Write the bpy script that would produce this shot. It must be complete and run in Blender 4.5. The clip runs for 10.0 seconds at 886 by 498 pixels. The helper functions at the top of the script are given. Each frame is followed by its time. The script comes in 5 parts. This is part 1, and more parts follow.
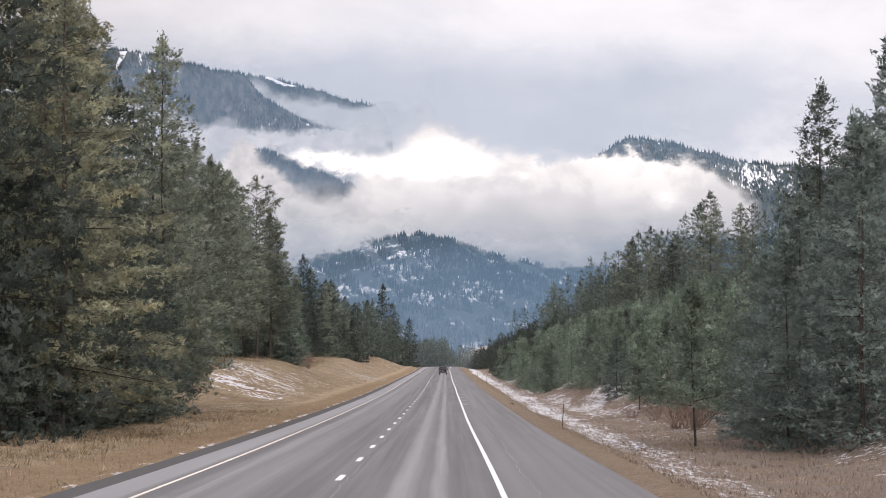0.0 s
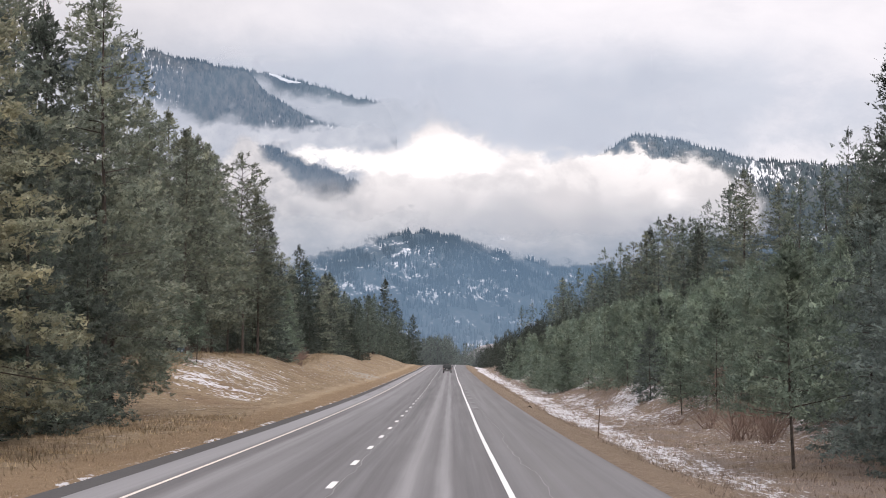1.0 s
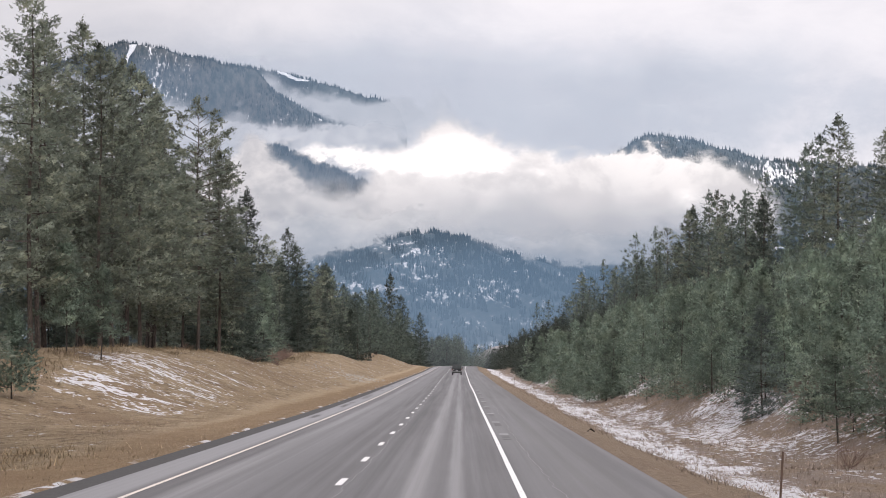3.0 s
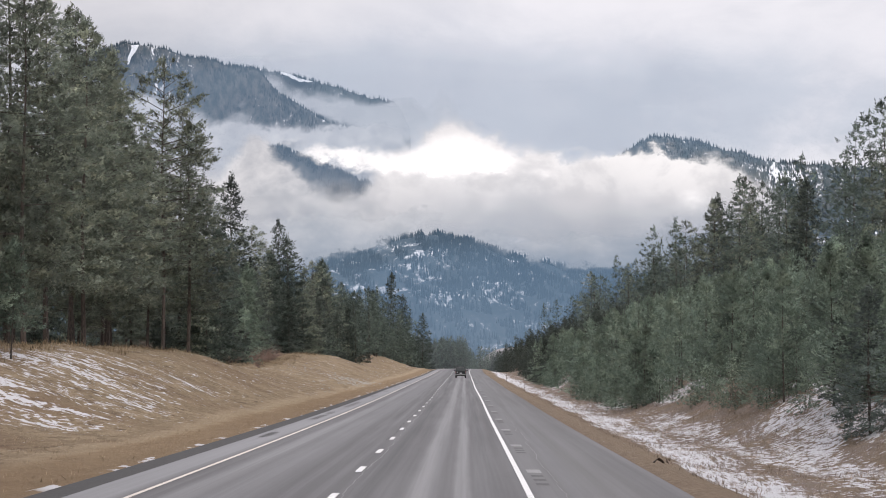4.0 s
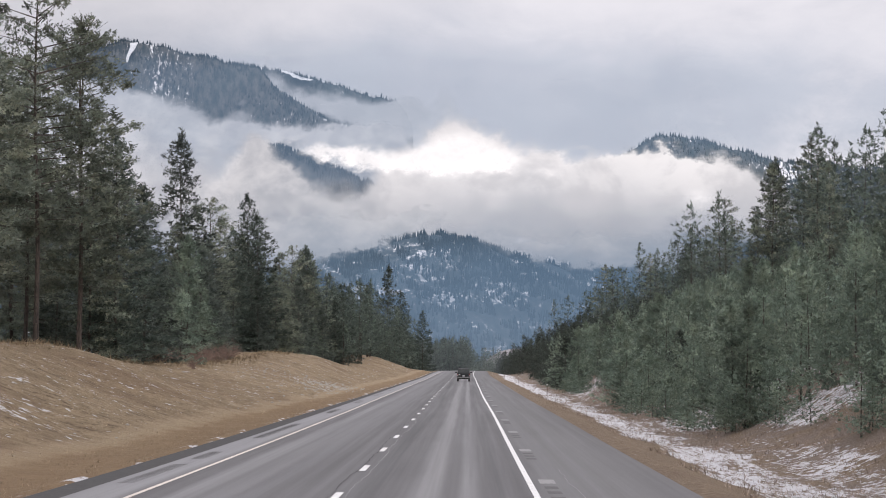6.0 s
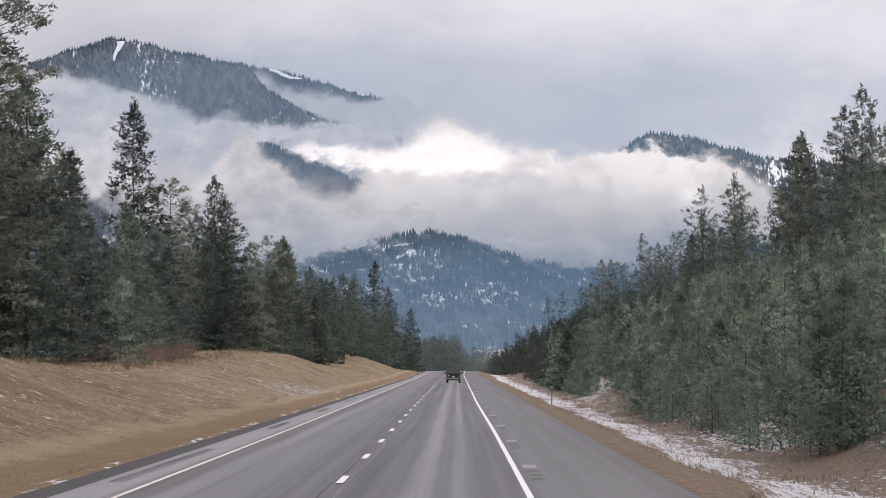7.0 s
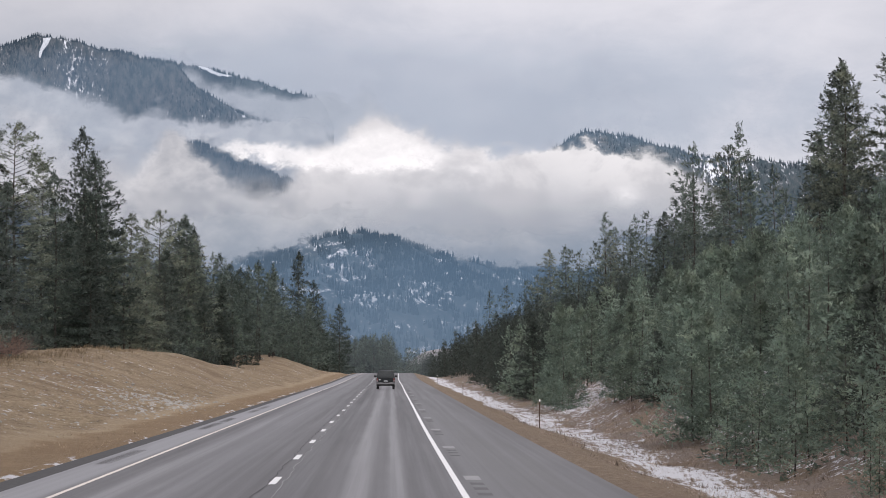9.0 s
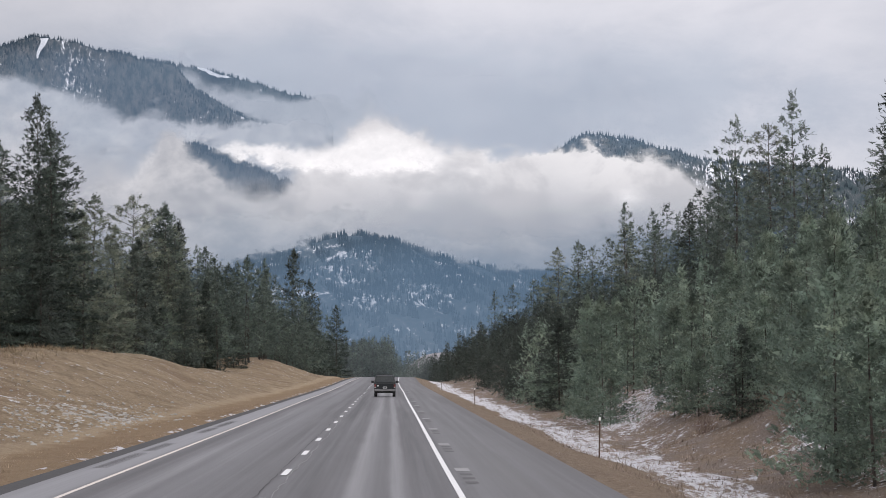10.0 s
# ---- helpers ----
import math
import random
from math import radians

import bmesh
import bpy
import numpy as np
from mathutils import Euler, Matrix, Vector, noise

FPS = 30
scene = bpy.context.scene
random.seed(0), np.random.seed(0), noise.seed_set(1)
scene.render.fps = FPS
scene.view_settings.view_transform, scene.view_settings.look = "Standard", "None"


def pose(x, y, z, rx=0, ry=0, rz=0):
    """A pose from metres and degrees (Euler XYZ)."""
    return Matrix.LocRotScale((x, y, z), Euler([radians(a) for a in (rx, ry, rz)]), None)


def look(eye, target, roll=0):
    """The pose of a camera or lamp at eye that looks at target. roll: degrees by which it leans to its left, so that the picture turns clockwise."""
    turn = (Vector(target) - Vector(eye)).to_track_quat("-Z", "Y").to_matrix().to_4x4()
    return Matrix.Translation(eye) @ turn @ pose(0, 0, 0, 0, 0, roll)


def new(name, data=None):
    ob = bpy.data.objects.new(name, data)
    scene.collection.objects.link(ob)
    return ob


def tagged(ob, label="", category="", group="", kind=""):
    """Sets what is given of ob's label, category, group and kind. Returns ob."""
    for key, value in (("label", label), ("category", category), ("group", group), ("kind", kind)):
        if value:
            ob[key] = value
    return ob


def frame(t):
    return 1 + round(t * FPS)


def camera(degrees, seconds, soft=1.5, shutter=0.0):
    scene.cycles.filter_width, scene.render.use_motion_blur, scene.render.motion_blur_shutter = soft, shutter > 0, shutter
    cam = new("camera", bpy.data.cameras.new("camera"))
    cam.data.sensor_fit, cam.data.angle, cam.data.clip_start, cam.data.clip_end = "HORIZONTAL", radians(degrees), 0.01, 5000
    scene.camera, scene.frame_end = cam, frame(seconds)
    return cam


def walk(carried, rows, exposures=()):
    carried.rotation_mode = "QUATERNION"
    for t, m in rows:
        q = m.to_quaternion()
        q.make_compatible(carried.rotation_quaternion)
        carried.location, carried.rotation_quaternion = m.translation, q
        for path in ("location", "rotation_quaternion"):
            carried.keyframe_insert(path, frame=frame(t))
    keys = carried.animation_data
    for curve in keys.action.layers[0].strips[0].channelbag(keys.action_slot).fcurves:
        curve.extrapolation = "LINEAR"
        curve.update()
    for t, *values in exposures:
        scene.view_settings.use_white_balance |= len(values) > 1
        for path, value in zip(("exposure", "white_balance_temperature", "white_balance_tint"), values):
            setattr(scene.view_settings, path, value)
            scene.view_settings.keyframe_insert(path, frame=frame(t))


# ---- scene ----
from mathutils import kdtree

# ------------------------------------------------------------------ camera and its walk
LENS = 20.380
PATH = [  # seconds, eye x y z, turn to the right, tilt up, lean (degrees)
    (0.0, 2.45, 0.00, 2.21, -0.068, 2.665, 0.147),
    (0.5, 2.43, 15.26, 2.09, -0.134, 2.630, 0.058),
    (1.0, 2.44, 30.53, 1.99, -0.180, 2.634, 0.056),
    (1.5, 2.46, 45.81, 1.91, -0.234, 2.681, 0.078),
    (2.0, 2.46, 61.10, 1.83, -0.293, 2.674, 0.028),
    (2.5, 2.43, 76.40, 1.76, -0.355, 2.662, -0.049),
    (4.0, 2.34, 122.36, 1.60, -0.508, 2.749, -0.138),
    (4.5, 2.33, 137.70, 1.57, -0.533, 2.738, -0.165),
    (5.0, 2.32, 153.04, 1.55, -0.578, 2.757, -0.101),
    (5.5, 2.30, 168.40, 1.53, -0.615, 2.783, -0.169),
    (7.0, 2.25, 214.53, 1.51, -0.342, 2.808, -0.064),
    (7.5, 2.22, 229.92, 1.52, 0.005, 2.807, -0.014),
    (8.0, 2.20, 245.32, 1.53, 0.722, 2.832, -0.027),
    (8.5, 2.19, 260.74, 1.57, 1.192, 2.841, -0.019),
    (9.0, 2.18, 276.16, 1.61, 1.228, 2.836, 0.125),
    (9.5, 2.16, 291.59, 1.66, 1.256, 2.932, 0.006),
    (10.0, 2.12, 307.04, 1.70, 1.240, 2.922, -0.003),
]


def row_pose(x, y, z, turn, tilt, lean):
    a, b = radians(turn), radians(tilt)
    way = Vector((math.sin(a) * math.cos(b), math.cos(a) * math.cos(b), math.sin(b)))
    return look((x, y, z), Vector((x, y, z)) + way * 100, -lean)


cam = camera(LENS, 10.0, soft=0.95)
walk(cam, [(t, row_pose(*r)) for t, *r in PATH], [
    # seconds, stops, kelvin, tint: the clip opens brighter and warmer than it ends
    (0.0, 0.30, 6760, 15.5),
    (2.5, 0.28, 6760, 15.5),
    (4.0, 0.16, 6620, 13.5),
    (5.5, 0.09, 6600, 14.0),
    (7.5, 0.02, 6600, 15.5),
    (10.0, -0.04, 6450, 13.5),
])

# ------------------------------------------------------------------ small node helpers


class Nodes:
    """A thin wrapper that adds nodes to a tree and links them."""

    def __init__(self, tree):
        self.t = tree

    def add(self, kind, **props):
        n = self.t.nodes.new("ShaderNode" + kind)
        for k, v in props.items():
            if k == "operation":
                n.operation = v
            elif k == "blend_type":
                n.blend_type = v
            elif k == "data_type":
                n.data_type = v
            elif k == "sky_type":
                n.sky_type = v
            elif k == "noise_dimensions":
                n.noise_dimensions = v
        return n

    def set(self, socket, v):
        if isinstance(v, bpy.types.NodeSocket):
            self.t.links.new(v, socket)
        elif isinstance(v, (tuple, list)):
            v = tuple(v)
            socket.default_value = v + (1.0,) if len(v) == 3 and len(socket.default_value) == 4 else v
        else:
            socket.default_value = v

    def math(self, op, a, b=0.0, c=None):
        n = self.add("Math", operation=op)
        self.set(n.inputs[0], a)
        self.set(n.inputs[1], b)
        if c is not None:
            self.set(n.inputs[2], c)
        return n.outputs[0]

    def mix(self, f, a, b, blend="MIX"):
        n = self.add("Mix", data_type="RGBA", blend_type=blend)
        self.set(n.inputs[0], f)
        self.set(n.inputs[6], a)
        self.set(n.inputs[7], b)
        return n.outputs[2]

    def noise(self, vec, scale, detail=4.0, rough=0.55, dist=0.0):
        n = self.add("TexNoise")
        self.set(n.inputs["Vector"], vec)
        self.set(n.inputs["Scale"], scale)
        self.set(n.inputs["Detail"], detail)
        self.set(n.inputs["Roughness"], rough)
        self.set(n.inputs["Distortion"], dist)
        return n.outputs[0]

    def step(self, v, lo, hi, a=0.0, b=1.0):
        n = self.add("MapRange")
        n.interpolation_type = "SMOOTHSTEP"
        for i, s in enumerate((v, lo, hi, a, b)):
            self.set(n.inputs[i], s)
        return n.outputs[0]

    def vec(self, v, scale=(1, 1, 1), shift=(0, 0, 0)):
        n = self.add("Mapping")
        self.set(n.inputs["Vector"], v)
        self.set(n.inputs["Scale"], scale)
        self.set(n.inputs["Location"], shift)
        return n.outputs[0]

    def split(self, v):
        n = self.add("SeparateXYZ")
        self.set(n.inputs[0], v)
        return n.outputs


# ------------------------------------------------------------------ sky and sun (thin bright overcast)
world = bpy.data.worlds.new("overcast_sky")
scene.world = world
world.use_nodes = True
W = Nodes(world.node_tree)
W.t.nodes.clear()
sky = W.add("TexSky", sky_type="NISHITA")
sky.sun_disc, sky.sun_elevation, sky.sun_rotation = False, radians(37), radians(165)
direction = W.add("TexCoord").outputs["Generated"]
dz = W.split(direction)[2]
drift = W.noise(W.vec(direction, (1, 1, 2.6)), 3.1, 6, 0.5, 0.35)
wisps = W.noise(W.vec(direction, (1, 1, 2.2), (0.3, 0.1, 0)), 13.0, 7, 0.55, 0.5)
veil = W.math("ADD", W.math("MULTIPLY", drift, 0.5), W.math("MULTIPLY", wisps, 0.5))
cloud_tone = W.mix(W.step(veil, 0.40, 0.61), (0.655, 0.668, 0.718), (0.80, 0.80, 0.838))
lift = W.math("MULTIPLY", W.step(dz, 0.17, 0.75, 1.0, 1.98), W.step(W.split(direction)[0], -0.16, 0.0, 0.84, 1.02))  # an overcast sky is brightest overhead
cloud_light = W.mix(1.0, cloud_tone, lift, "MULTIPLY")
clear = W.mix(1.0, sky.outputs[0], (0.09, 0.09, 0.09), "MULTIPLY")
total = W.mix(0.96, clear, cloud_light)
background = W.add("Background")
W.set(background.inputs[0], total)
background.inputs[1].default_value = 1.0
W.t.links.new(background.outputs[0], W.add("OutputWorld").inputs[0])

sun = new("sun", bpy.data.lights.new("sun", "SUN"))
sun.data.energy, sun.data.angle, sun.data.color = 1.65, radians(24), (1.0, 0.96, 0.9)
sun.matrix_world = look((0, 0, 300), (-50, 190, 150))

# ------------------------------------------------------------------ materials


def material(name):
    m = bpy.data.materials.new(name)
    m.use_nodes = True
    n = Nodes(m.node_tree)
    b = m.node_tree.nodes["Principled BSDF"]
    pos = n.add("TexCoord").outputs["Object"]
    return m, n, b, pos


def bump(n, b, height, strength=0.3, distance=0.02):
    k = n.add("Bump")
    k.inputs["Strength"].default_value, k.inputs["Distance"].default_value = strength, distance
    n.set(k.inputs["Height"], height)
    n.set(b.inputs["Normal"], k.outputs[0])


def plain(name, colour, rough=0.6, metal=0.0, vary=0.25, scale=6.0, spec=0.4):
    """A surface of one colour with soft stains and a fine grain."""
    m, n, b, pos = material(name)
    stain = n.noise(pos, scale, 4)
    dark = tuple(c * (1 - vary) for c in colour)
    lite = tuple(min(1, c * (1 + vary)) for c in colour)
    n.set(b.inputs["Base Color"], n.mix(stain, dark, lite))
    n.set(b.inputs["Roughness"], n.step(n.noise(pos, scale * 3), 0.2, 0.8, rough - 0.1, min(1, rough + 0.1)))
    b.inputs["Metallic"].default_value = metal
    b.inputs["Specular IOR Level"].default_value = spec
    bump(n, b, n.noise(pos, scale * 8), 0.15, 0.01)
    return m


def foliage(name, deep, bright, tip, ragged=0.0):
    """Conifer needles: every tuft its own tone, every tree its own shade. ragged: how finely a spray is split into needles."""
    m, n, b, pos = material(name)
    island = n.add("NewGeometry").outputs["Random Per Island"]
    tree = n.add("ObjectInfo").outputs["Random"]
    patch = n.noise(pos, 0.55, 3)
    c = n.mix(n.step(island, -1.6, 2.6), deep, bright)
    c = n.mix(n.math("MULTIPLY", n.step(patch, 0.42, 0.68), 0.75), c, tip)
    where = n.add("NewGeometry").outputs["Position"]
    # random tone per tree; both noises put clump light and dark gaps into colour
    shade = n.math("MULTIPLY", n.step(tree, 0.0, 1.0, 0.66, 1.18), n.math("MULTIPLY", n.step(n.noise(where, 0.34, 2), 0.32, 0.68, 0.74, 1.22), n.step(n.noise(n.vec(where, (1, 1, 1.5)), 0.95, 2), 0.34, 0.66, 0.69, 1.34)))
    c = n.mix(1.0, c, shade, "MULTIPLY")
    n.set(b.inputs["Base Color"], c)
    b.inputs["Roughness"].default_value = 0.6
    b.inputs["Specular IOR Level"].default_value = 0.12
    through_light = n.add("BsdfTranslucent")
    n.set(through_light.inputs[0], c)
    both = n.add("MixShader")
    both.inputs[0].default_value = 0.48
    n.t.links.new(b.outputs[0], both.inputs[1])
    n.t.links.new(through_light.outputs[0], both.inputs[2])
    surface = both.outputs[0]
    if ragged:
        gaps = n.add("MixShader")
        n.set(gaps.inputs[0], n.step(n.noise(pos, ragged, 2, 0.6, 0.8), 0.44, 0.50))
        n.t.links.new(n.add("BsdfTransparent").outputs[0], gaps.inputs[1])
        n.t.links.new(surface, gaps.inputs[2])
        surface = gaps.outputs[0]
    n.t.links.new(surface, n.t.nodes["Material Output"].inputs[0])
    return m


def bark_material(name, dark, lite):
    m, n, b, pos = material(name)
    plates = n.noise(n.vec(pos, (7, 7, 1.6)), 2.0, 5, 0.6, 0.4)
    n.set(b.inputs["Base Color"], n.mix(n.step(plates, 0.38, 0.62), dark, lite))
    b.inputs["Roughness"].default_value = 0.95
    bump(n, b, plates, 0.6, 0.05)
    return m


def asphalt_material():
    m, n, b, pos = material("asphalt_weathered")
    x = n.split(pos)[0]
    grain = n.noise(pos, 26.0, 3)
    blotch = n.noise(n.vec(pos, (0.5, 0.06, 1)), 1.0, 4)
    streak = n.noise(n.vec(pos, (2.4, 0.012, 1)), 1.0, 5, 0.6)
    fine = n.noise(n.vec(pos, (9.0, 0.03, 1)), 1.0, 4, 0.6)
    c = n.mix(grain, (0.050, 0.047, 0.0485), (0.083, 0.079, 0.081))
    c = n.mix(n.math("MULTIPLY", n.step(blotch, 0.4, 0.7), 0.35), c, (0.100, 0.097, 0.098))

    def lane(centre, half, amount, tone, base):
        d = n.math("ABSOLUTE", n.math("SUBTRACT", n.math("ADD", x, n.math("MULTIPLY", n.math("SUBTRACT", blotch, 0.5), 0.22)), centre))
        f = n.math("MULTIPLY", n.step(d, half, half * 0.25), n.step(streak, 0.3, 0.62))
        f = n.math("MULTIPLY", n.math("MULTIPLY", f, n.step(fine, 0.25, 0.7, 0.55, 1.0)), amount)
        return n.mix(f, base, tone)

    salt = (0.185, 0.183, 0.189)
    c = lane(1.55, 0.36, 1.0, (0.210, 0.206, 0.211), c)
    c = lane(2.30, 0.24, 1.0, (0.195, 0.192, 0.197), c)
    c = lane(1.8, 0.9, 0.35, (0.125, 0.122, 0.125), c)
    c = lane(-1.85, 0.8, 0.6, salt, c)
    c = lane(-2.75, 0.45, 0.75, (0.21, 0.207, 0.212), c)
    c = lane(-4.3, 0.75, 1.0, (0.225, 0.222, 0.23), c)
    c = n.mix(n.math("MULTIPLY", n.step(x, -3.75, -4.1), n.step(fine, 0.2, 0.75, 0.45, 0.9)), c, (0.185, 0.183, 0.19))
    c = lane(5.0, 1.3, 0.45, (0.133, 0.130, 0.127), c)
    c = lane(3.95, 0.35, 0.35, salt, c)
    c = lane(0.45, 0.4, 0.6, (0.041, 0.040, 0.041), c)
    c = lane(2.85, 0.3, 0.4, (0.041, 0.040, 0.041), c)
    n.set(b.inputs["Base Color"], c)
    n.set(b.inputs["Roughness"], n.step(streak, 0.2, 0.8, 0.5, 0.72))
    b.inputs["Specular IOR Level"].default_value = 0.35
    bump(n, b, grain, 0.25, 0.01)
    return m


def paint_material(name, colour):
    m, n, b, pos = material(name)
    worn = n.noise(n.vec(pos, (6, 1.2, 1)), 2.0, 5, 0.7)
    n.set(b.inputs["Base Color"], n.mix(n.step(worn, 0.56, 0.72), colour, tuple(c * 0.55 for c in colour)))
    b.inputs["Roughness"].default_value = 0.7
    return m


def ground_material():
    """Dry autumn grass with bare soil, a darker wood floor and old snow in patches."""
    m, n, b, pos = material("dry_grass")
    x, y, _ = n.split(pos)
    broad = n.noise(pos, 0.09, 4)
    mid = n.noise(n.vec(pos, (1, 0.45, 1)), 0.8, 5, 0.6)
    fine = n.noise(n.vec(pos, (1, 0.7, 1)), 6.0, 5, 0.7)
    tuft = n.noise(n.vec(pos, (1, 0.6, 1)), 2.6, 5, 0.7, 0.4)
    edge = n.math("ADD", x, n.math("MULTIPLY", n.math("SUBTRACT", n.noise(pos, 0.35, 4), 0.5), 1.6))
    c = n.mix(n.step(mid, 0.3, 0.7), (0.186, 0.137, 0.087), (0.270, 0.208, 0.136))
    c = n.mix(n.math("MULTIPLY", n.step(fine, 0.4, 0.75), 0.75), c, (0.355, 0.285, 0.194))
    c = n.mix(n.math("MULTIPLY", n.step(tuft, 0.52, 0.66), 0.75), c, (0.105, 0.074, 0.047))
    c = n.mix(n.math("MULTIPLY", n.step(n.noise(n.vec(pos, (0.22, 0.5, 0.22)), 1.0, 4, 0.6, 0.4), 0.50, 0.66), 0.55), c, (0.150, 0.104, 0.066))
    c = n.mix(n.math("MULTIPLY", n.step(broad, 0.48, 0.66), 0.55), c, (0.158, 0.104, 0.066))
    clods = n.math("MULTIPLY", n.step(n.noise(n.vec(pos, (0.7, 1, 1)), 1.5, 5, 0.7, 0.6), 0.54, 0.63), n.math("MULTIPLY", n.step(edge, -9.0, -10.5), n.step(y, 330.0, 260.0, 0.6, 1.0)))
    c = n.mix(n.math("MULTIPLY", clods, 0.7), c, (0.085, 0.056, 0.036))
    # mown strip by the road: shorter and browner, with a darker foot where the bank begins
    verge = n.math("MULTIPLY", n.step(edge, -9.4, -8.6), n.step(x, -4.0, -5.0))
    c = n.mix(n.math("MULTIPLY", verge, 0.70), c, n.mix(fine, (0.150, 0.098, 0.056), (0.270, 0.188, 0.114)))
    foot = n.math("MULTIPLY", n.step(edge, -10.2, -9.4), n.step(edge, -8.3, -9.0))
    c = n.mix(n.math("MULTIPLY", n.math("MULTIPLY", foot, n.step(y, 150.0, 215.0)), 0.55), c, n.mix(fine, (0.25, 0.19, 0.125), (0.42, 0.335, 0.225)))
    # the ditch on the wooded side: rusty grass, bare brown soil higher up
    east = n.step(edge, 5.0, 6.5)
    c = n.mix(n.math("MULTIPLY", east, 0.75), c, n.mix(n.step(fine, 0.3, 0.7), (0.118, 0.086, 0.064), (0.238, 0.182, 0.136)))
    rust = n.math("MULTIPLY", n.step(edge, 9.0, 11.5), n.step(mid, 0.36, 0.6))
    c = n.mix(n.math("MULTIPLY", rust, 0.7), c, n.mix(tuft, (0.120, 0.096, 0.086), (0.245, 0.202, 0.178)))
    # among the trees on both sides: a darker brown mixed in
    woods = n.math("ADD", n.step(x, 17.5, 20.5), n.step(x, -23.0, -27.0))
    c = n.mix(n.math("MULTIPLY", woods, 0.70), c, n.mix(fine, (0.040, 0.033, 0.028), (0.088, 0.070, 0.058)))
    # old snow: a strip along the ditch, rags on the slopes, streaks in the rills of the bank
    speck = n.noise(n.vec(pos, (1, 0.8, 1)), 2.3, 4, 0.66, 0.2)
    strands = n.math("ADD", n.math("MULTIPLY", n.noise(n.vec(pos, (1, 0.10, 1)), 1.7, 6, 0.72, 0.3), 0.45), n.math("MULTIPLY", n.noise(n.vec(pos, (1, 0.22, 1)), 5.5, 5, 0.75), 0.55))
    w = n.math("ADD", x, n.math("MULTIPLY", n.math("SUBTRACT", n.noise(pos, 0.07, 3), 0.5), 3.0))
    ditch = n.math("MULTIPLY", n.step(w, 8.8, 10.0), n.step(w, 14.0, 11.0))
    ditch = n.math("MULTIPLY", ditch, n.step(y, 60.0, 190.0, 0.72, 1.0))
    hill = n.math("MULTIPLY", n.math("MULTIPLY", n.step(x, 11.5, 13.5), n.step(x, 27.0, 20.0)), n.math("MAXIMUM", n.step(n.noise(n.vec(pos, (1, 0.2, 1)), 0.16, 3), 0.38, 0.60), n.math("MULTIPLY", n.step(y, 330.0, 365.0), 0.35)))
    drift = n.math("ADD", 0.088, n.math("ADD", n.math("MULTIPLY", n.math("MULTIPLY", n.step(y, 175.0, 205.0), n.step(y, 350.0, 300.0)), 0.075), n.math("MULTIPLY", n.math("MULTIPLY", n.step(y, 340.0, 375.0), n.step(y, 490.0, 430.0)), 0.065)))
    east_snow = n.step(n.math("ADD", strands, n.math("MULTIPLY", ditch, 0.20)), 0.62, 0.71)
    rags = n.math("ADD", n.math("MULTIPLY", strands, 0.35), n.math("MULTIPLY", n.noise(n.vec(pos, (1, 0.8, 1)), 3.0, 5, 0.68, 0.2), 0.65))
    east_snow = n.math("MAXIMUM", east_snow, n.step(n.math("ADD", rags, n.math("MULTIPLY", hill, drift)), 0.62, 0.665))
    east_snow = n.math("MULTIPLY", east_snow, n.step(x, 4.0, 6.0))
    streaks = n.math("ADD", n.math("MULTIPLY", n.noise(n.vec(pos, (0.20, 0.55, 0.20)), 1.0, 3, 0.5, 0.4), 0.36), n.math("MULTIPLY", speck, 0.64))
    lying = n.math("MULTIPLY", n.math("MULTIPLY", n.step(x, -10.8, -12.8), n.step(x, -21.0, -18.5)), n.step(n.noise(n.vec(pos, (1, 1.6, 1)), 0.16, 3), 0.30, 0.62))
    lying = n.math("MULTIPLY", lying, n.math("MULTIPLY", n.step(y, 212.0, 222.0), n.step(y, 292.0, 246.0, 0.10, 1.0)))
    flecks = n.math("MULTIPLY", n.math("MULTIPLY", n.step(x, -9.8, -11.0), n.step(x, -19.0, -14.0)), n.math("MULTIPLY", n.step(y, 225.0, 250.0), n.step(y, 470.0, 300.0, 0.55, 1.0)))
    west_snow = n.math("MAXIMUM", n.step(n.math("ADD", streaks, n.math("MULTIPLY", lying, 0.110)), 0.605, 0.65), n.step(n.math("ADD", speck, n.math("MULTIPLY", flecks, 0.06)), 0.69, 0.72))
    rim = n.math("MULTIPLY", n.math("MULTIPLY", n.step(x, -6.3, -5.7), n.step(x, -5.2, -5.5)), n.step(n.noise(pos, 0.16, 2), 0.4, 0.6))
    west_snow = n.math("MAXIMUM", n.math("MULTIPLY", west_snow, n.step(x, -9.0, -10.0)), n.step(n.math("ADD", n.noise(n.vec(pos, (1, 0.22, 1)), 3.2, 4, 0.6), n.math("MULTIPLY", rim, 0.13)), 0.62, 0.67, 0.0, rim))
    west_snow = n.math("MULTIPLY", west_snow, n.math("MULTIPLY", n.step(x, -4.0, -5.0), n.step(x, -24.0, -21.0)))
    snow = n.math("MULTIPLY", n.math("MAXIMUM", east_snow, west_snow), 0.88)
    c = n.mix(snow, c, (0.62, 0.62, 0.65))
    n.set(b.inputs["Base Color"], c)
    n.set(b.inputs["Roughness"], n.step(snow, 0, 1, 0.95, 0.7))
    b.inputs["Specular IOR Level"].default_value = 0.15
    bump(n, b, n.math("ADD", fine, n.math("ADD", n.math("MULTIPLY", mid, 0.6), n.math("MULTIPLY", tuft, 0.6))), 1.0, 0.20)
    return m


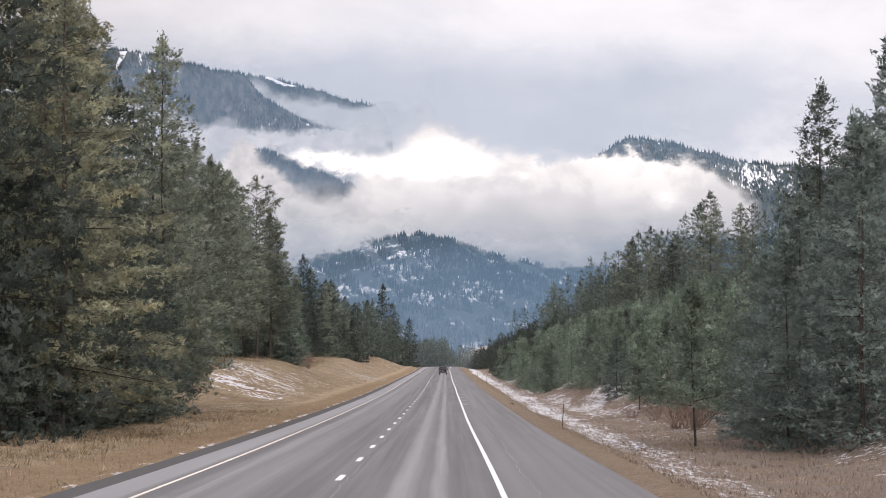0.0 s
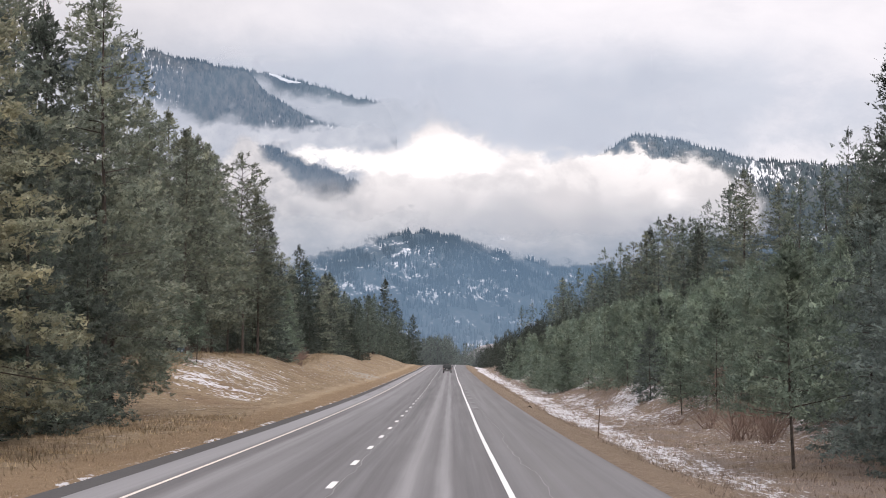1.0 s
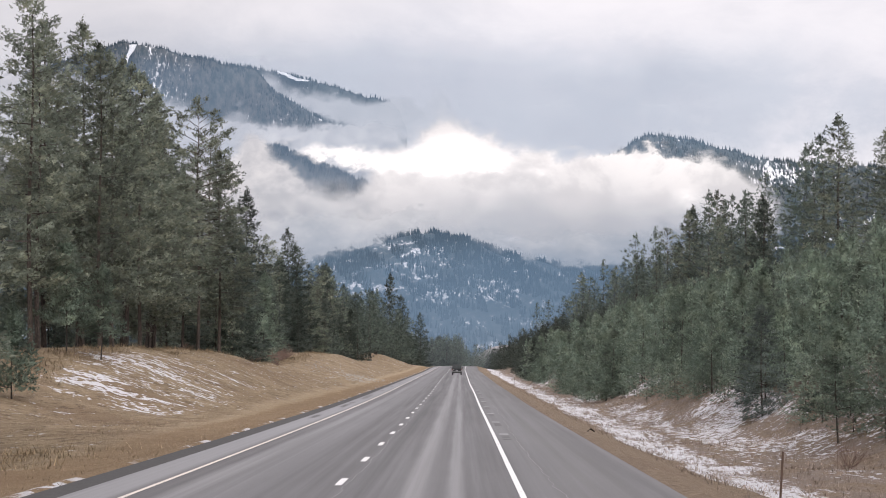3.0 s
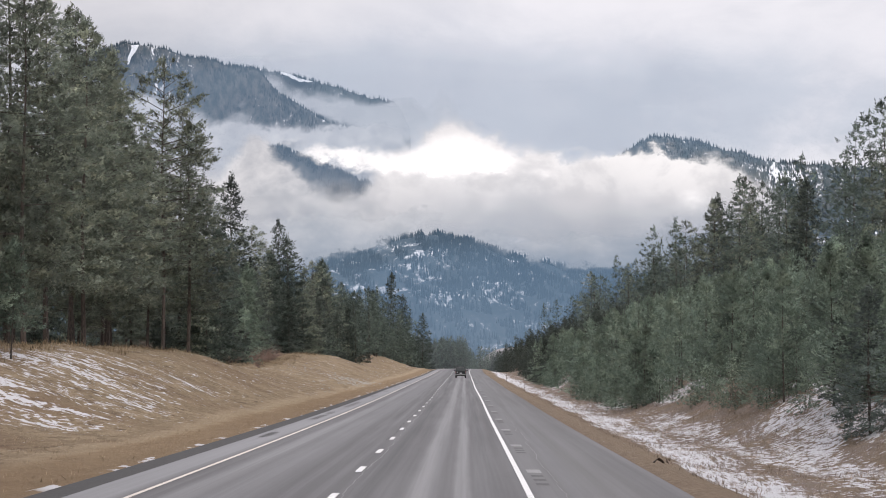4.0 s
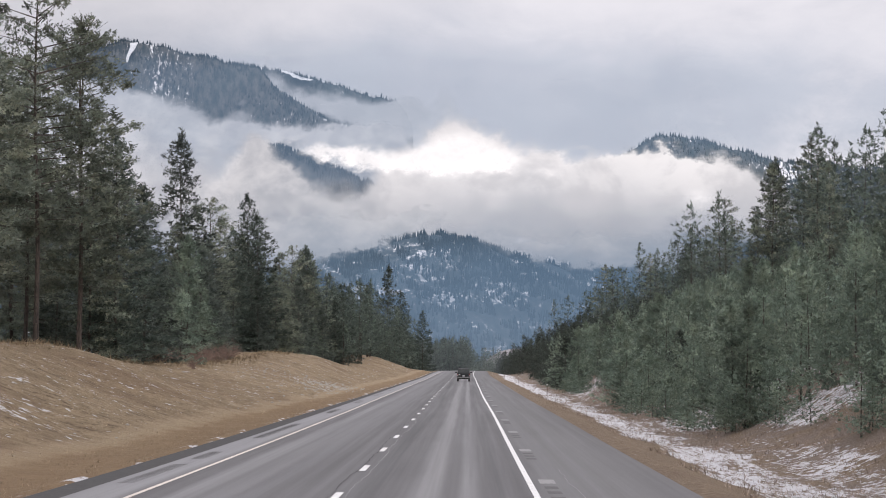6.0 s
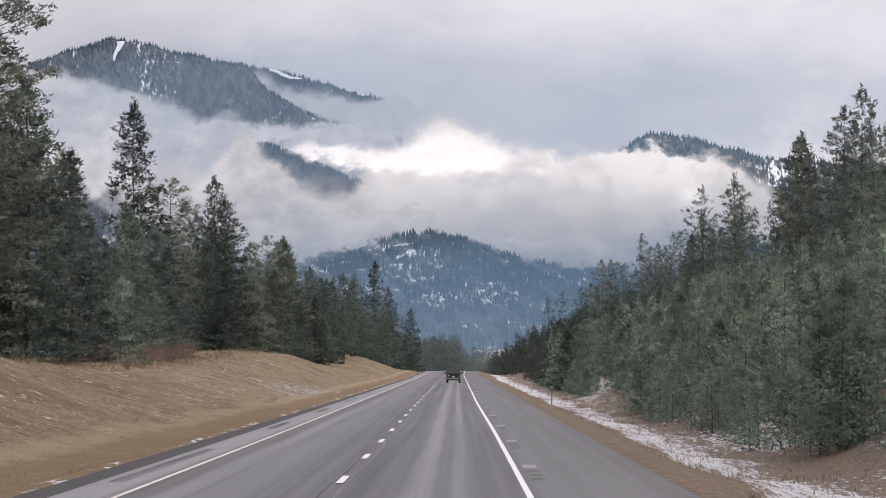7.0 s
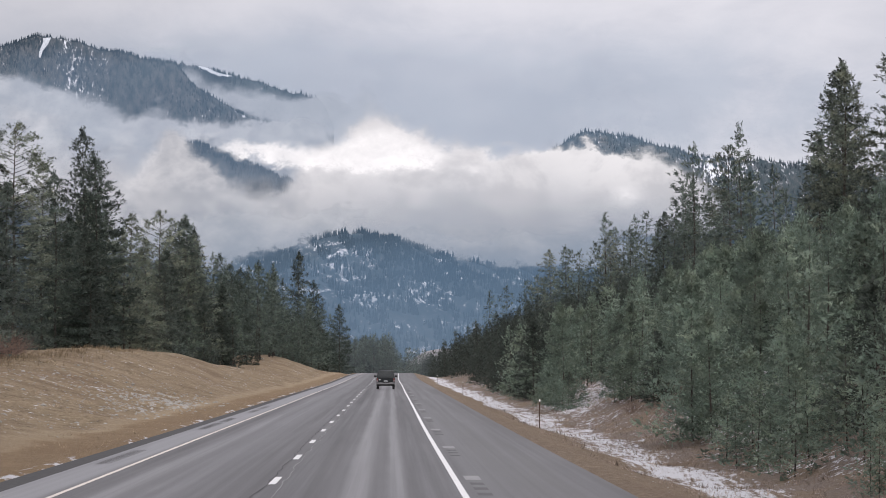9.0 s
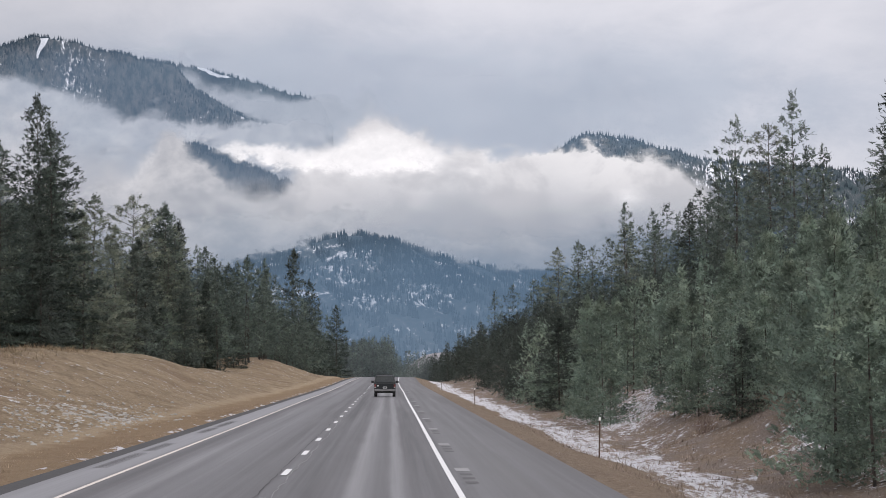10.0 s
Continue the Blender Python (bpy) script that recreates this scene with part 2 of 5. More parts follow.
def mountain_material(name, snow_amount, wood, rock):
    m, n, b, pos = material(name)
    big = n.noise(pos, 0.011, 5, 0.6)
    small = n.noise(n.vec(pos, (1, 0.2, 0.45)), 0.11, 6, 0.74)
    speck = n.noise(n.vec(pos, (1, 0.25, 0.4)), 0.33, 3)
    c = n.mix(n.step(small, 0.35, 0.65), wood, rock)
    s = n.math("ADD", n.math("MULTIPLY", big, 0.4), n.math("ADD", n.math("MULTIPLY", small, 0.45), n.math("MULTIPLY", speck, 0.25)))
    c = n.mix(n.step(s, 0.62 - snow_amount, 0.67 - snow_amount), c, (0.8, 0.82, 0.86))
    n.set(b.inputs["Base Color"], c)
    b.inputs["Roughness"].default_value = 0.95
    b.inputs["Specular IOR Level"].default_value = 0.05
    return m


def vapour_material(name, blobs, scale, tone_dark, tone_light, soft=(0.30, 0.75), wild=0.55, most=1.0, tilt=(0.0, 0.0), patchy=0.3):
    """Cloud or haze: soft heaps at given places (x, z, half width, half height, weight), torn by noise; the rest is clear air.
    tilt: from which height to which it changes from the dark to the light tone."""
    m = bpy.data.materials.new(name)
    m.use_nodes = True
    n = Nodes(m.node_tree)
    n.t.nodes.clear()
    pos = n.add("TexCoord").outputs["Object"]
    torn = n.noise(pos, 1.0 / scale, 7, 0.55, 0.25)
    curl = n.noise(n.vec(pos, (1, 1, 1.3), (40, 0, 90)), 2.7 / scale, 6, 0.58, 0.2)
    x, _, z = n.split(pos)
    wx = n.math("ADD", x, n.math("MULTIPLY", n.math("SUBTRACT", torn, 0.5), scale * wild))
    wz = n.math("ADD", z, n.math("MULTIPLY", n.math("SUBTRACT", curl, 0.5), scale * wild))
    total = None
    for bx, bz, rx, rz, amp in blobs:
        dx = n.math("DIVIDE", n.math("SUBTRACT", wx, bx), rx)
        dz_ = n.math("DIVIDE", n.math("SUBTRACT", wz, bz), rz)
        r2 = n.math("ADD", n.math("MULTIPLY", dx, dx), n.math("MULTIPLY", dz_, dz_))
        heap = n.math("MULTIPLY", n.math("EXPONENT", n.math("MULTIPLY", r2, -1.0)), amp)
        total = heap if total is None else n.math("ADD", total, heap)
    billow = n.noise(n.vec(pos, (1, 1, 1.7), (7, 0, 31)), 1.5 / scale, 8, 0.6, 0.35)
    body = n.math("MULTIPLY", total, n.step(n.math("ADD", n.math("MULTIPLY", billow, 0.6), n.math("MULTIPLY", curl, 0.4)), 0.33, 0.67, 1.0 - patchy, 1.0 + patchy))
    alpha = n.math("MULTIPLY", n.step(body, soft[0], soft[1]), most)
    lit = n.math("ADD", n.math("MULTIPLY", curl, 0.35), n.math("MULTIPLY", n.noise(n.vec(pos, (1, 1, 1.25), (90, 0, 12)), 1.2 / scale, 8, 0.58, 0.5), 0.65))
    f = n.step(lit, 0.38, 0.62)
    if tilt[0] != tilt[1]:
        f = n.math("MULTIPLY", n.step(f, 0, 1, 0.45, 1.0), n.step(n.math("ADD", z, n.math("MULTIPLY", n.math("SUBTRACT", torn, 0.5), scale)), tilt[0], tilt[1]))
    # the sheet glows by itself, its light and shade set by the two tones
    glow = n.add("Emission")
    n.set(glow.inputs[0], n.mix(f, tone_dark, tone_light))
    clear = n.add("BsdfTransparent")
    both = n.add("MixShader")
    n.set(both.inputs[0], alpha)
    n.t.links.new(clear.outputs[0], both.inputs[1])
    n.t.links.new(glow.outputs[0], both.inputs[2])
    n.t.links.new(both.outputs[0], n.add("OutputMaterial").inputs[0])
    return m


ASPHALT = asphalt_material()
WHITE_PAINT = paint_material("road_paint_white", (0.62, 0.615, 0.61))
YELLOW_PAINT = paint_material("road_paint_pale_yellow", (0.56, 0.50, 0.45))
GHOST_PAINT = paint_material("concrete_patch", (0.22, 0.215, 0.215))
GROUND = ground_material()
GRAVEL = plain("dark_gravel", (0.040, 0.038, 0.038), 0.92, 0, 0.4, 4.0)
PINE_YOUNG = foliage("young_pine_needles", (0.125, 0.167, 0.134), (0.207, 0.266, 0.210), (0.252, 0.297, 0.219), 8.5)
PINE_OLD = foliage("old_pine_needles", (0.110, 0.130, 0.106), (0.193, 0.222, 0.177), (0.242, 0.253, 0.181), 8.5)
# lighter, yellower pine needles: sunlight on the near west trees put into colour
PINE_SUNLIT = foliage("sunlit_pine_needles", (0.143, 0.153, 0.112), (0.251, 0.261, 0.184), (0.324, 0.298, 0.186), 8.5)
FIR = foliage("fir_needles", (0.057, 0.072, 0.063), (0.105, 0.126, 0.107), (0.120, 0.141, 0.115), 8.5)
SPRUCE = foliage("spruce_needles", (0.120, 0.156, 0.146), (0.215, 0.267, 0.243), (0.245, 0.290, 0.255), 8.5)
# needles toned darker: the far woods' shade is put into their colour
FIR_SHADED = foliage("shaded_fir_needles", (0.055, 0.074, 0.064), (0.104, 0.130, 0.108), (0.120, 0.144, 0.116), 8.5)
BARK = bark_material("pine_bark", (0.02, 0.016, 0.014), (0.065, 0.052, 0.044))
BARK_RED = bark_material("old_pine_bark", (0.022, 0.018, 0.016), (0.078, 0.060, 0.050))
TWIG = plain("bare_twigs", (0.16, 0.11, 0.09), 0.9, 0, 0.35, 3.0)
DRY_BLADES = foliage("dry_grass_blades", (0.248, 0.186, 0.124), (0.347, 0.274, 0.191), (0.315, 0.240, 0.161))
GOLD_BLADES = foliage("golden_dry_blades", (0.36, 0.27, 0.17), (0.50, 0.39, 0.26), (0.44, 0.33, 0.21))
PALE_BLADES = foliage("pale_dry_blades", (0.20, 0.155, 0.125), (0.34, 0.275, 0.225), (0.28, 0.215, 0.17))

# ------------------------------------------------------------------ helpers for meshes


def mesh_object(name, verts, faces, mat, smooth=False):
    me = bpy.data.meshes.new(name)
    me.from_pydata([tuple(v) for v in verts], [], [tuple(f) for f in faces])
    me.materials.append(mat)
    if smooth:
        me.polygons.foreach_set("use_smooth", [True] * len(me.polygons))
    me.update()
    return new(name, me)


def soup(name, tri, mat, normals=None):
    """One mesh from loose triangles, an array of n x 3 x 3."""
    n = len(tri)
    me = bpy.data.meshes.new(name)
    me.vertices.add(3 * n)
    me.vertices.foreach_set("co", np.ascontiguousarray(tri, dtype=np.float32).ravel())
    me.loops.add(3 * n)
    me.loops.foreach_set("vertex_index", np.arange(3 * n, dtype=np.int32))
    me.polygons.add(n)
    me.polygons.foreach_set("loop_start", np.arange(0, 3 * n, 3, dtype=np.int32))
    me.materials.append(mat)
    me.update(calc_edges=True)
    if normals is not None:
        me.normals_split_custom_set(normals.reshape(-1, 3).astype(np.float32))
    return me


def part(name, bm, mat, parent, label=""):
    """Links a bmesh as one mesh object under a thing or a part."""
    me = bpy.data.meshes.new(name)
    bm.to_mesh(me)
    bm.free()
    me.materials.append(mat)
    ob = new(name, me)
    ob.parent = parent
    return tagged(ob, label)


def sub(name, me, parent, label=""):
    ob = new(name, me)
    ob.parent = parent
    return tagged(ob, label)


# ------------------------------------------------------------------ the lie of the land
STEP = 60.0
ROAD_X = [0.15, 0.0, 0.07, 0.02, 0.03, 0.01, 0.0, -0.1, -0.1, -0.12, -0.08, -0.15, -0.1, 0.15, 0.42, 0.9, 2.2, 5.0, 10.0, 17.0, 26.0, 37.0]
ROAD_Z = [0.6, 0.0, -0.37, -0.6, -0.68, -0.67, -0.55, -0.4, -0.22, -0.03, 0.14, 0.35, 0.65, 1.0, 1.25, 1.2, 0.8, 0.1, -0.9, -2.0, -3.2, -4.5]


def glide(nodes, y):
    """A smooth curve through nodes that lie STEP metres apart, from y = -60 on."""
    y = np.asarray(y, dtype=float)
    u = np.clip((y + STEP) / STEP, 0, len(nodes) - 1.001)
    i = np.floor(u).astype(int)
    s = u - i
    a = np.asarray(nodes)
    g = lambda k: a[np.clip(i + k, 0, len(nodes) - 1)]
    return g(-1) * (-0.5 * s**3 + s**2 - 0.5 * s) + g(0) * (1.5 * s**3 - 2.5 * s**2 + 1) + g(1) * (-1.5 * s**3 + 2 * s**2 + 0.5 * s) + g(2) * (0.5 * s**3 - 0.5 * s**2)


def ramp(x, lo, hi):
    t = np.clip((np.asarray(x, dtype=float) - lo) / (hi - lo), 0, 1)
    return t * t * (3 - 2 * t)


def bank_top(y):
    """Height of the west bank above the road: two long mounds with dips between."""
    y = np.asarray(y, dtype=float)
    a = -0.9 + 4.6 * ramp(y, 165, 250) - 1.2 * ramp(y, 305, 350) + 1.15 * ramp(y, 395, 480)
    return a - 1.5 * ramp(y, 510, 585) + 1.6 * ramp(y, 640, 705) - 3.2 * ramp(y, 725, 840)


def lumps(x, y, s, amp):
    x, y = np.asarray(x, dtype=float), np.asarray(y, dtype=float)
    return amp * (np.sin(x / s + 1.3 * np.sin(y / s * 0.7)) * np.cos(y / s * 0.8 + 0.9 * np.sin(x / s * 0.6 + 2)) + 0.5 * np.sin(x / s * 2.3 + y / s * 1.7))


def land(x, y):
    """Ground height at x, y, outside the paving."""
    u = np.asarray(x, dtype=float) - glide(ROAD_X, y)
    base = glide(ROAD_Z, y)
    y = np.asarray(y, dtype=float)
    foot = -7.5 - 5.5 * (1 - ramp(y, 170, 260)) + 0.0 * u
    crest = -21.0 - 4.0 * (1 - ramp(y, 190, 260))
    west = -0.28 * ramp(u, -5.2, -7.2) + bank_top(y) * ramp(u, foot, crest) - 0.4 * ramp(u, crest - 2, crest - 14)
    dip = 11.3 + 4.2 * (1 - ramp(y, 150, 255))
    east = -1.15 * ramp(u, 6.0, 11.0) + 0.35 * (1 - 0.8 * ramp(y, 850, 1150)) * np.clip(u - dip, 0, 60) * ramp(u, dip - 0.5, dip + 7.5) - 0.30 * np.clip(u - 48, 0, 80)
    z = base + np.where(u < 0, west, east)
    rough = ramp(np.abs(u), 7, 11)
    return z + rough * (lumps(x, y, 2.3, 0.07) + lumps(x, y, 7.0, 0.16)) + lumps(x, y, 1.1, 0.05) * rough + lumps(x + 3, y, 3.7, 0.10) * rough


def strip(name, u0, u1, y0, y1, dy, lift, mat, cross=1):
    """A ribbon that follows the road between two distances from its dashed line."""
    ys = np.arange(y0, y1 + dy * 0.5, dy)
    us = np.linspace(u0, u1, cross + 1)
    gx, gz = glide(ROAD_X, ys), glide(ROAD_Z, ys)
    v = [(gx[i] + u, ys[i], gz[i] + lift - 0.012 * abs(u)) for i in range(len(ys)) for u in us]
    k = cross + 1
    f = [(i * k + j, i * k + j + 1, (i + 1) * k + j + 1, (i + 1) * k + j) for i in range(len(ys) - 1) for j in range(cross)]
    return mesh_object(name, v, f, mat)


# the ground: one sheet, fine beside the road, coarse far off
xs = np.concatenate([[-4000, -1800, -800, -350, -180, -110, -80, -60, -48, -40], np.arange(-34, -6.5, 0.5), [-6.3, -5.8, -5.3, -5.0, -4.7, 0, 5.5, 6.0, 6.3, 6.6, 7.0], np.arange(7.5, 30, 0.5), [32, 35, 39, 44, 50, 58, 70, 90, 130, 200, 400, 900, 2000, 4000]])
ys = np.concatenate([[-400, -200, -100], np.arange(-60, 60, 6.0), np.arange(60, 420, 1.4), np.arange(420, 800, 3.5), np.arange(800, 1300, 12.0), [1400, 1600, 2000, 2600, 3400, 4400, 5600]])
gx, gy = np.meshgrid(xs, ys)
gz = land(gx, gy)
bed = gx - glide(ROAD_X, gy)
under = (bed > -5.55) & (bed < 6.75)
gz = np.where(under, glide(ROAD_Z, gy) - 0.16, gz)
gz = np.where(gy > 1300, -4.5, gz)
v = np.stack([gx, gy, gz], -1).reshape(-1, 3)
nx = len(xs)
f = [(j * nx + i, j * nx + i + 1, (j + 1) * nx + i + 1, (j + 1) * nx + i) for j in range(len(ys) - 1) for i in range(nx - 1)]
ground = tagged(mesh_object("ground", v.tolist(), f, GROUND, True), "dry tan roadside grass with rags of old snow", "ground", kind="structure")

road = tagged(strip("road", -4.85, 6.5, -60, 1190, 3.0, 0.0, ASPHALT, 8), "grey weathered two-lane asphalt with pale salt streaks", "road", kind="structure")
tagged(strip("road_shoulder_gravel", -5.66, -4.8, -60, 1190, 3.0, -0.03, GRAVEL), "dark gravel edge beside the asphalt", "shoulder", kind="structure")


def marking(name, u, width, y0, y1, mat, label, dy=3.0):
    return tagged(strip(name, u - width / 2, u + width / 2, y0, y1, dy, 0.006, mat), label, "road marking", kind="structure")


RIGHT_LINE, LEFT_LINE = 3.50, -3.66
marking("road_edge_line_east", RIGHT_LINE, 0.118, -60, 1190, WHITE_PAINT, "solid white edge line painted on the asphalt")
marking("road_edge_line_west", LEFT_LINE, 0.105, -60, 1190, YELLOW_PAINT, "worn pale yellow edge line painted on the asphalt")

# ------------------------------------------------------------------ conifers


def unit(a):
    return a / np.maximum(np.linalg.norm(a, axis=-1, keepdims=True), 1e-9)


def needles(rng, centres, ways, outs, size, per, spread=0.50, flat=0.36, loose=0.13, lift=0.14):
    """Loose pointed tufts round the centres, each leaning along its branch, with soft normals that follow the crown."""
    n = len(centres) * per
    c, w, o = np.repeat(centres, per, 0), np.repeat(ways, per, 0), np.repeat(outs, per, 0)
    d = unit(w * 0.8 + np.array([0, 0, lift]) + rng.normal(0, spread, (n, 3)) * np.array([1, 1, 0.75]))
    side = unit(np.cross(d, unit(rng.normal(0, 1, (n, 3)))))
    ln = size * rng.uniform(0.6, 1.35, (n, 1))
    c = c + rng.normal(0, size * 0.55, (n, 3)) * np.array([1, 1, 0.85])
    wd = ln * flat * rng.uniform(0.6, 1.25, (n, 1))
    tri = np.stack([c - side * wd * 0.5 - d * ln * 0.3, c + side * wd * 0.5 - d * ln * 0.25, c + d * ln * 0.7], 1)
    soft = unit(o * 0.75 + np.array([0, 0, 0.55]) + rng.normal(0, loose, (n, 3)))
    face = np.cross(tri[:, 1] - tri[:, 0], tri[:, 2] - tri[:, 0])
    wrong = (face * soft).sum(1) < 0
    tri[wrong] = tri[wrong][:, ::-1]
    return tri, np.repeat(soft[:, None], 3, 1)


def stick(points, radii, sides=6):
    """Triangles of a tapered bent rod."""
    points = np.asarray(points, dtype=float)
    rings = []
    for i, p in enumerate(points):
        t = points[min(i + 1, len(points) - 1)] - points[max(i - 1, 0)]
        t = t / max(np.linalg.norm(t), 1e-9)
        a = np.cross(t, [0.31, 0.95, 0.05]) if abs(t[1]) < 0.9 else np.cross(t, [1, 0, 0])
        a = a / np.linalg.norm(a)
        b = np.cross(t, a)
        ang = np.linspace(0, 2 * np.pi, sides, endpoint=False)
        rings.append(p + radii[i] * (np.cos(ang)[:, None] * a + np.sin(ang)[:, None] * b))
    tri = []
    for r, q in zip(rings[:-1], rings[1:]):
        for k in range(sides):
            m = (k + 1) % sides
            tri += [(r[k], r[m], q[m]), (r[k], q[m], q[k])]
    return np.array(tri)


def conifer_arrays(seed, height, base, radius, boughs, tuft, per, shape="cone", droop=0.1, gap=0.0, thick=1.0, lean=0.008, limbs=3, taper=0.9, heart=4, coarse=1.25):
    """Trunk triangles, crown triangles and crown normals. base: height of the lowest green bough. shape: cone, pine, open or bushy.
    thick: how densely the fans of the boughs are set with tufts."""
    rng = np.random.default_rng(seed)
    sway = rng.normal(0, lean, 2)
    axis = lambda h: np.array([sway[0] * h + 0.10 * np.sin(h * 0.35 + seed), sway[1] * h + 0.08 * np.cos(h * 0.3 + seed), h])
    girth = 0.0072 * height + 0.005
    hs = np.linspace(-0.5, height * 0.985, 9)
    wood = [stick([axis(h) for h in hs], [max(0.012, girth * (1 - max(h, 0) / height) ** 0.85 * (1.25 if h < 0.2 else 1)) for h in hs], 6)]
    centres, ways, outs = [], [], []
    inner, inner_ways, inner_outs = [], [], []
    bias = rng.uniform(0, 2 * np.pi)
    for i in range(boughs):
        q = min(max((i + rng.uniform(-0.5, 0.5)) / boughs, 0), 1) ** 1.12
        h = base + (height * 0.98 - base) * q
        if shape == "cone":
            prof = (1 - q) ** taper * (0.8 + 0.2 * min(1, q * 6)) + 0.025
        elif shape == "pine":
            prof = (1 - q**1.7) ** 0.9 * (0.62 + 0.38 * min(1, q * 3.5)) + 0.03
        elif shape == "open":
            prof = 0.3 + 0.7 * np.sin(min(1, q * 1.03) * np.pi) ** 0.6 * (1 - 0.3 * q)
        else:
            prof = (1 - q) ** 0.98 * (0.9 + 0.15 * min(1, q * 5)) + 0.025
        a = i * 2.39996 + rng.uniform(-0.6, 0.6)
        ln = radius * prof * rng.uniform(0.72, 1.16) * (1 + 0.15 * np.cos(a - bias))
        if gap and rng.uniform() < gap:
            ln *= 0.4
        rise = 0.5 * q**1.5 - droop * (1 - q) + rng.uniform(-0.1, 0.1)
        out = np.array([np.cos(a), np.sin(a), 0.0])
        across = np.array([-out[1], out[0], 0.0])
        p0 = axis(h)
        n = max(5 if shape != "open" and per > 3 else 2, int(thick * (1.2 + 1.9 * ln + 0.55 * ln * ln) * (0.6 if shape == "open" else 1.0)))
        s = np.sqrt(rng.uniform(0.03 if shape != "open" else 0.25, 1.0, (n, 1)))
        sag = -droop * 0.4 * ln * s**2 + 0.10 * ln * s**3
        pts = p0 + out * ln * s + np.array([0, 0, 1.0]) * (rise * ln * s + sag) + across * rng.uniform(-0.36, 0.36, (n, 1)) * ln * s
        pts[0] = p0 + out * ln + np.array([0, 0, rise * ln - droop * 0.4 * ln + 0.1 * ln])
        centres.append(pts)
        ways.append(np.repeat(unit(out + np.array([0, 0, rise + 0.12]))[None], n, 0))
        outs.append(np.repeat(out[None], n, 0))
        if shape != "open" and ln > 0.35 and heart and q < 0.86:  # the dense old growth near the trunk
            g = rng.uniform(0.05, 0.62, (heart, 1))
            inner.append(p0 + out * ln * g + np.array([0, 0, 1.0]) * rise * ln * g + across * rng.uniform(-0.25, 0.25, (heart, 1)) * ln)
            inner_ways.append(np.repeat(unit(out + np.array([0, 0, rise - 0.25]))[None], heart, 0))
            inner_outs.append(np.repeat(out[None], heart, 0))
        if ln > 0.5 and i % limbs == 0:
            r = 0.012 + 0.010 * ln
            wood.append(stick([p0, pts[0]], [r, r * 0.25], 3))
    if shape in ("open", "pine") and base > 3:  # dead stubs under the crown
        for i in range(int(base * 1.5)):
            h, a = rng.uniform(1.5, base), rng.uniform(0, 6.28)
            ln = rng.uniform(0.4, 1.4)
            p = axis(h)
            wood.append(stick([p, p + np.array([np.cos(a) * ln, np.sin(a) * ln, -0.1 * ln])], [0.03, 0.008], 3))
    top = axis(height * 0.985)
    k = 6
    centres.append(top + np.array([[0, 0, 0.05], [0, 0, -0.25], [0, 0, -0.45], [0, 0, -0.65], [0, 0, -0.85], [0, 0, -1.05]]) * min(1, height / 12))
    ways.append(np.repeat(np.array([[0, 0, 1.0]]), k, 0))
    outs.append(np.repeat(np.array([[0, -0.5, 0.5]]), k, 0))
    crown, normals = needles(rng, np.concatenate(centres), np.concatenate(ways), np.concatenate(outs), tuft, per, flat=0.54 if shape == "bushy" else 0.75, lift=0.26 if shape == "bushy" else 0.12)
    if inner:
        big, big_normals = needles(rng, np.concatenate(inner), np.concatenate(inner_ways), np.concatenate(inner_outs), tuft * coarse, 1, 0.55, 0.8)
        crown, normals = np.concatenate([crown, big]), np.concatenate([normals, big_normals])
    tip = crown[:, :, 2].mean(1) > height * 0.95  # thin the leader
    crown[tip] = (crown[tip] - top) * np.array([0.6, 0.6, 1.0]) + top
    return np.concatenate(wood), crown, normals


def tree_kind(name, bark, green, *args, **kw):
    wood, crown, normals = conifer_arrays(*args, **kw)
    return name, soup("trunk", wood, bark), soup("crown", crown, green, normals), args[1]


def plant(kind, x, y, height, turn, label, group, z=None):
    name, wood, crown, h0 = kind
    ob = new(name)
    s = height / h0
    wide = s**0.75 * random.uniform(0.88, 1.14)
    ob.matrix_world = pose(x, y, (float(land(x, y)) if z is None else z) - 0.05, 0, 0, turn) @ Matrix.Diagonal((wide, wide, s, 1))
    sub("trunk", wood, ob)
    sub("crown", crown, ob)
    return tagged(ob, label, "tree", group)


TALL = [
    tree_kind("pine_tree", BARK_RED, PINE_OLD, 11, 25.0, 2.6, 5.3, 104, 0.43, 5, shape="cone", droop=0.14, taper=0.7, heart=5),
    tree_kind("pine_tree", BARK_RED, PINE_OLD, 12, 25.0, 5.5, 4.6, 88, 0.43, 5, shape="pine", droop=0.08, gap=0.15),
    tree_kind("pine_tree", BARK_RED, PINE_OLD, 13, 25.0, 1.8, 5.3, 104, 0.43, 5, shape="cone", droop=0.18, gap=0.1, taper=0.72),
    tree_kind("pine_tree", BARK_RED, PINE_OLD, 14, 24.0, 4.5, 4.8, 90, 0.43, 5, shape="pine", droop=0.12, gap=0.12),
]
GOLDEN = [
    tree_kind("near_pine_tree", BARK_RED, PINE_SUNLIT, 15, 25.0, 1.6, 5.0, 112, 0.36, 7, shape="cone", droop=0.18, taper=0.66, gap=0.08),
    tree_kind("near_pine_tree", BARK_RED, PINE_SUNLIT, 16, 25.0, 2.6, 5.2, 112, 0.36, 7, shape="cone", droop=0.16, taper=0.7, gap=0.06),
]
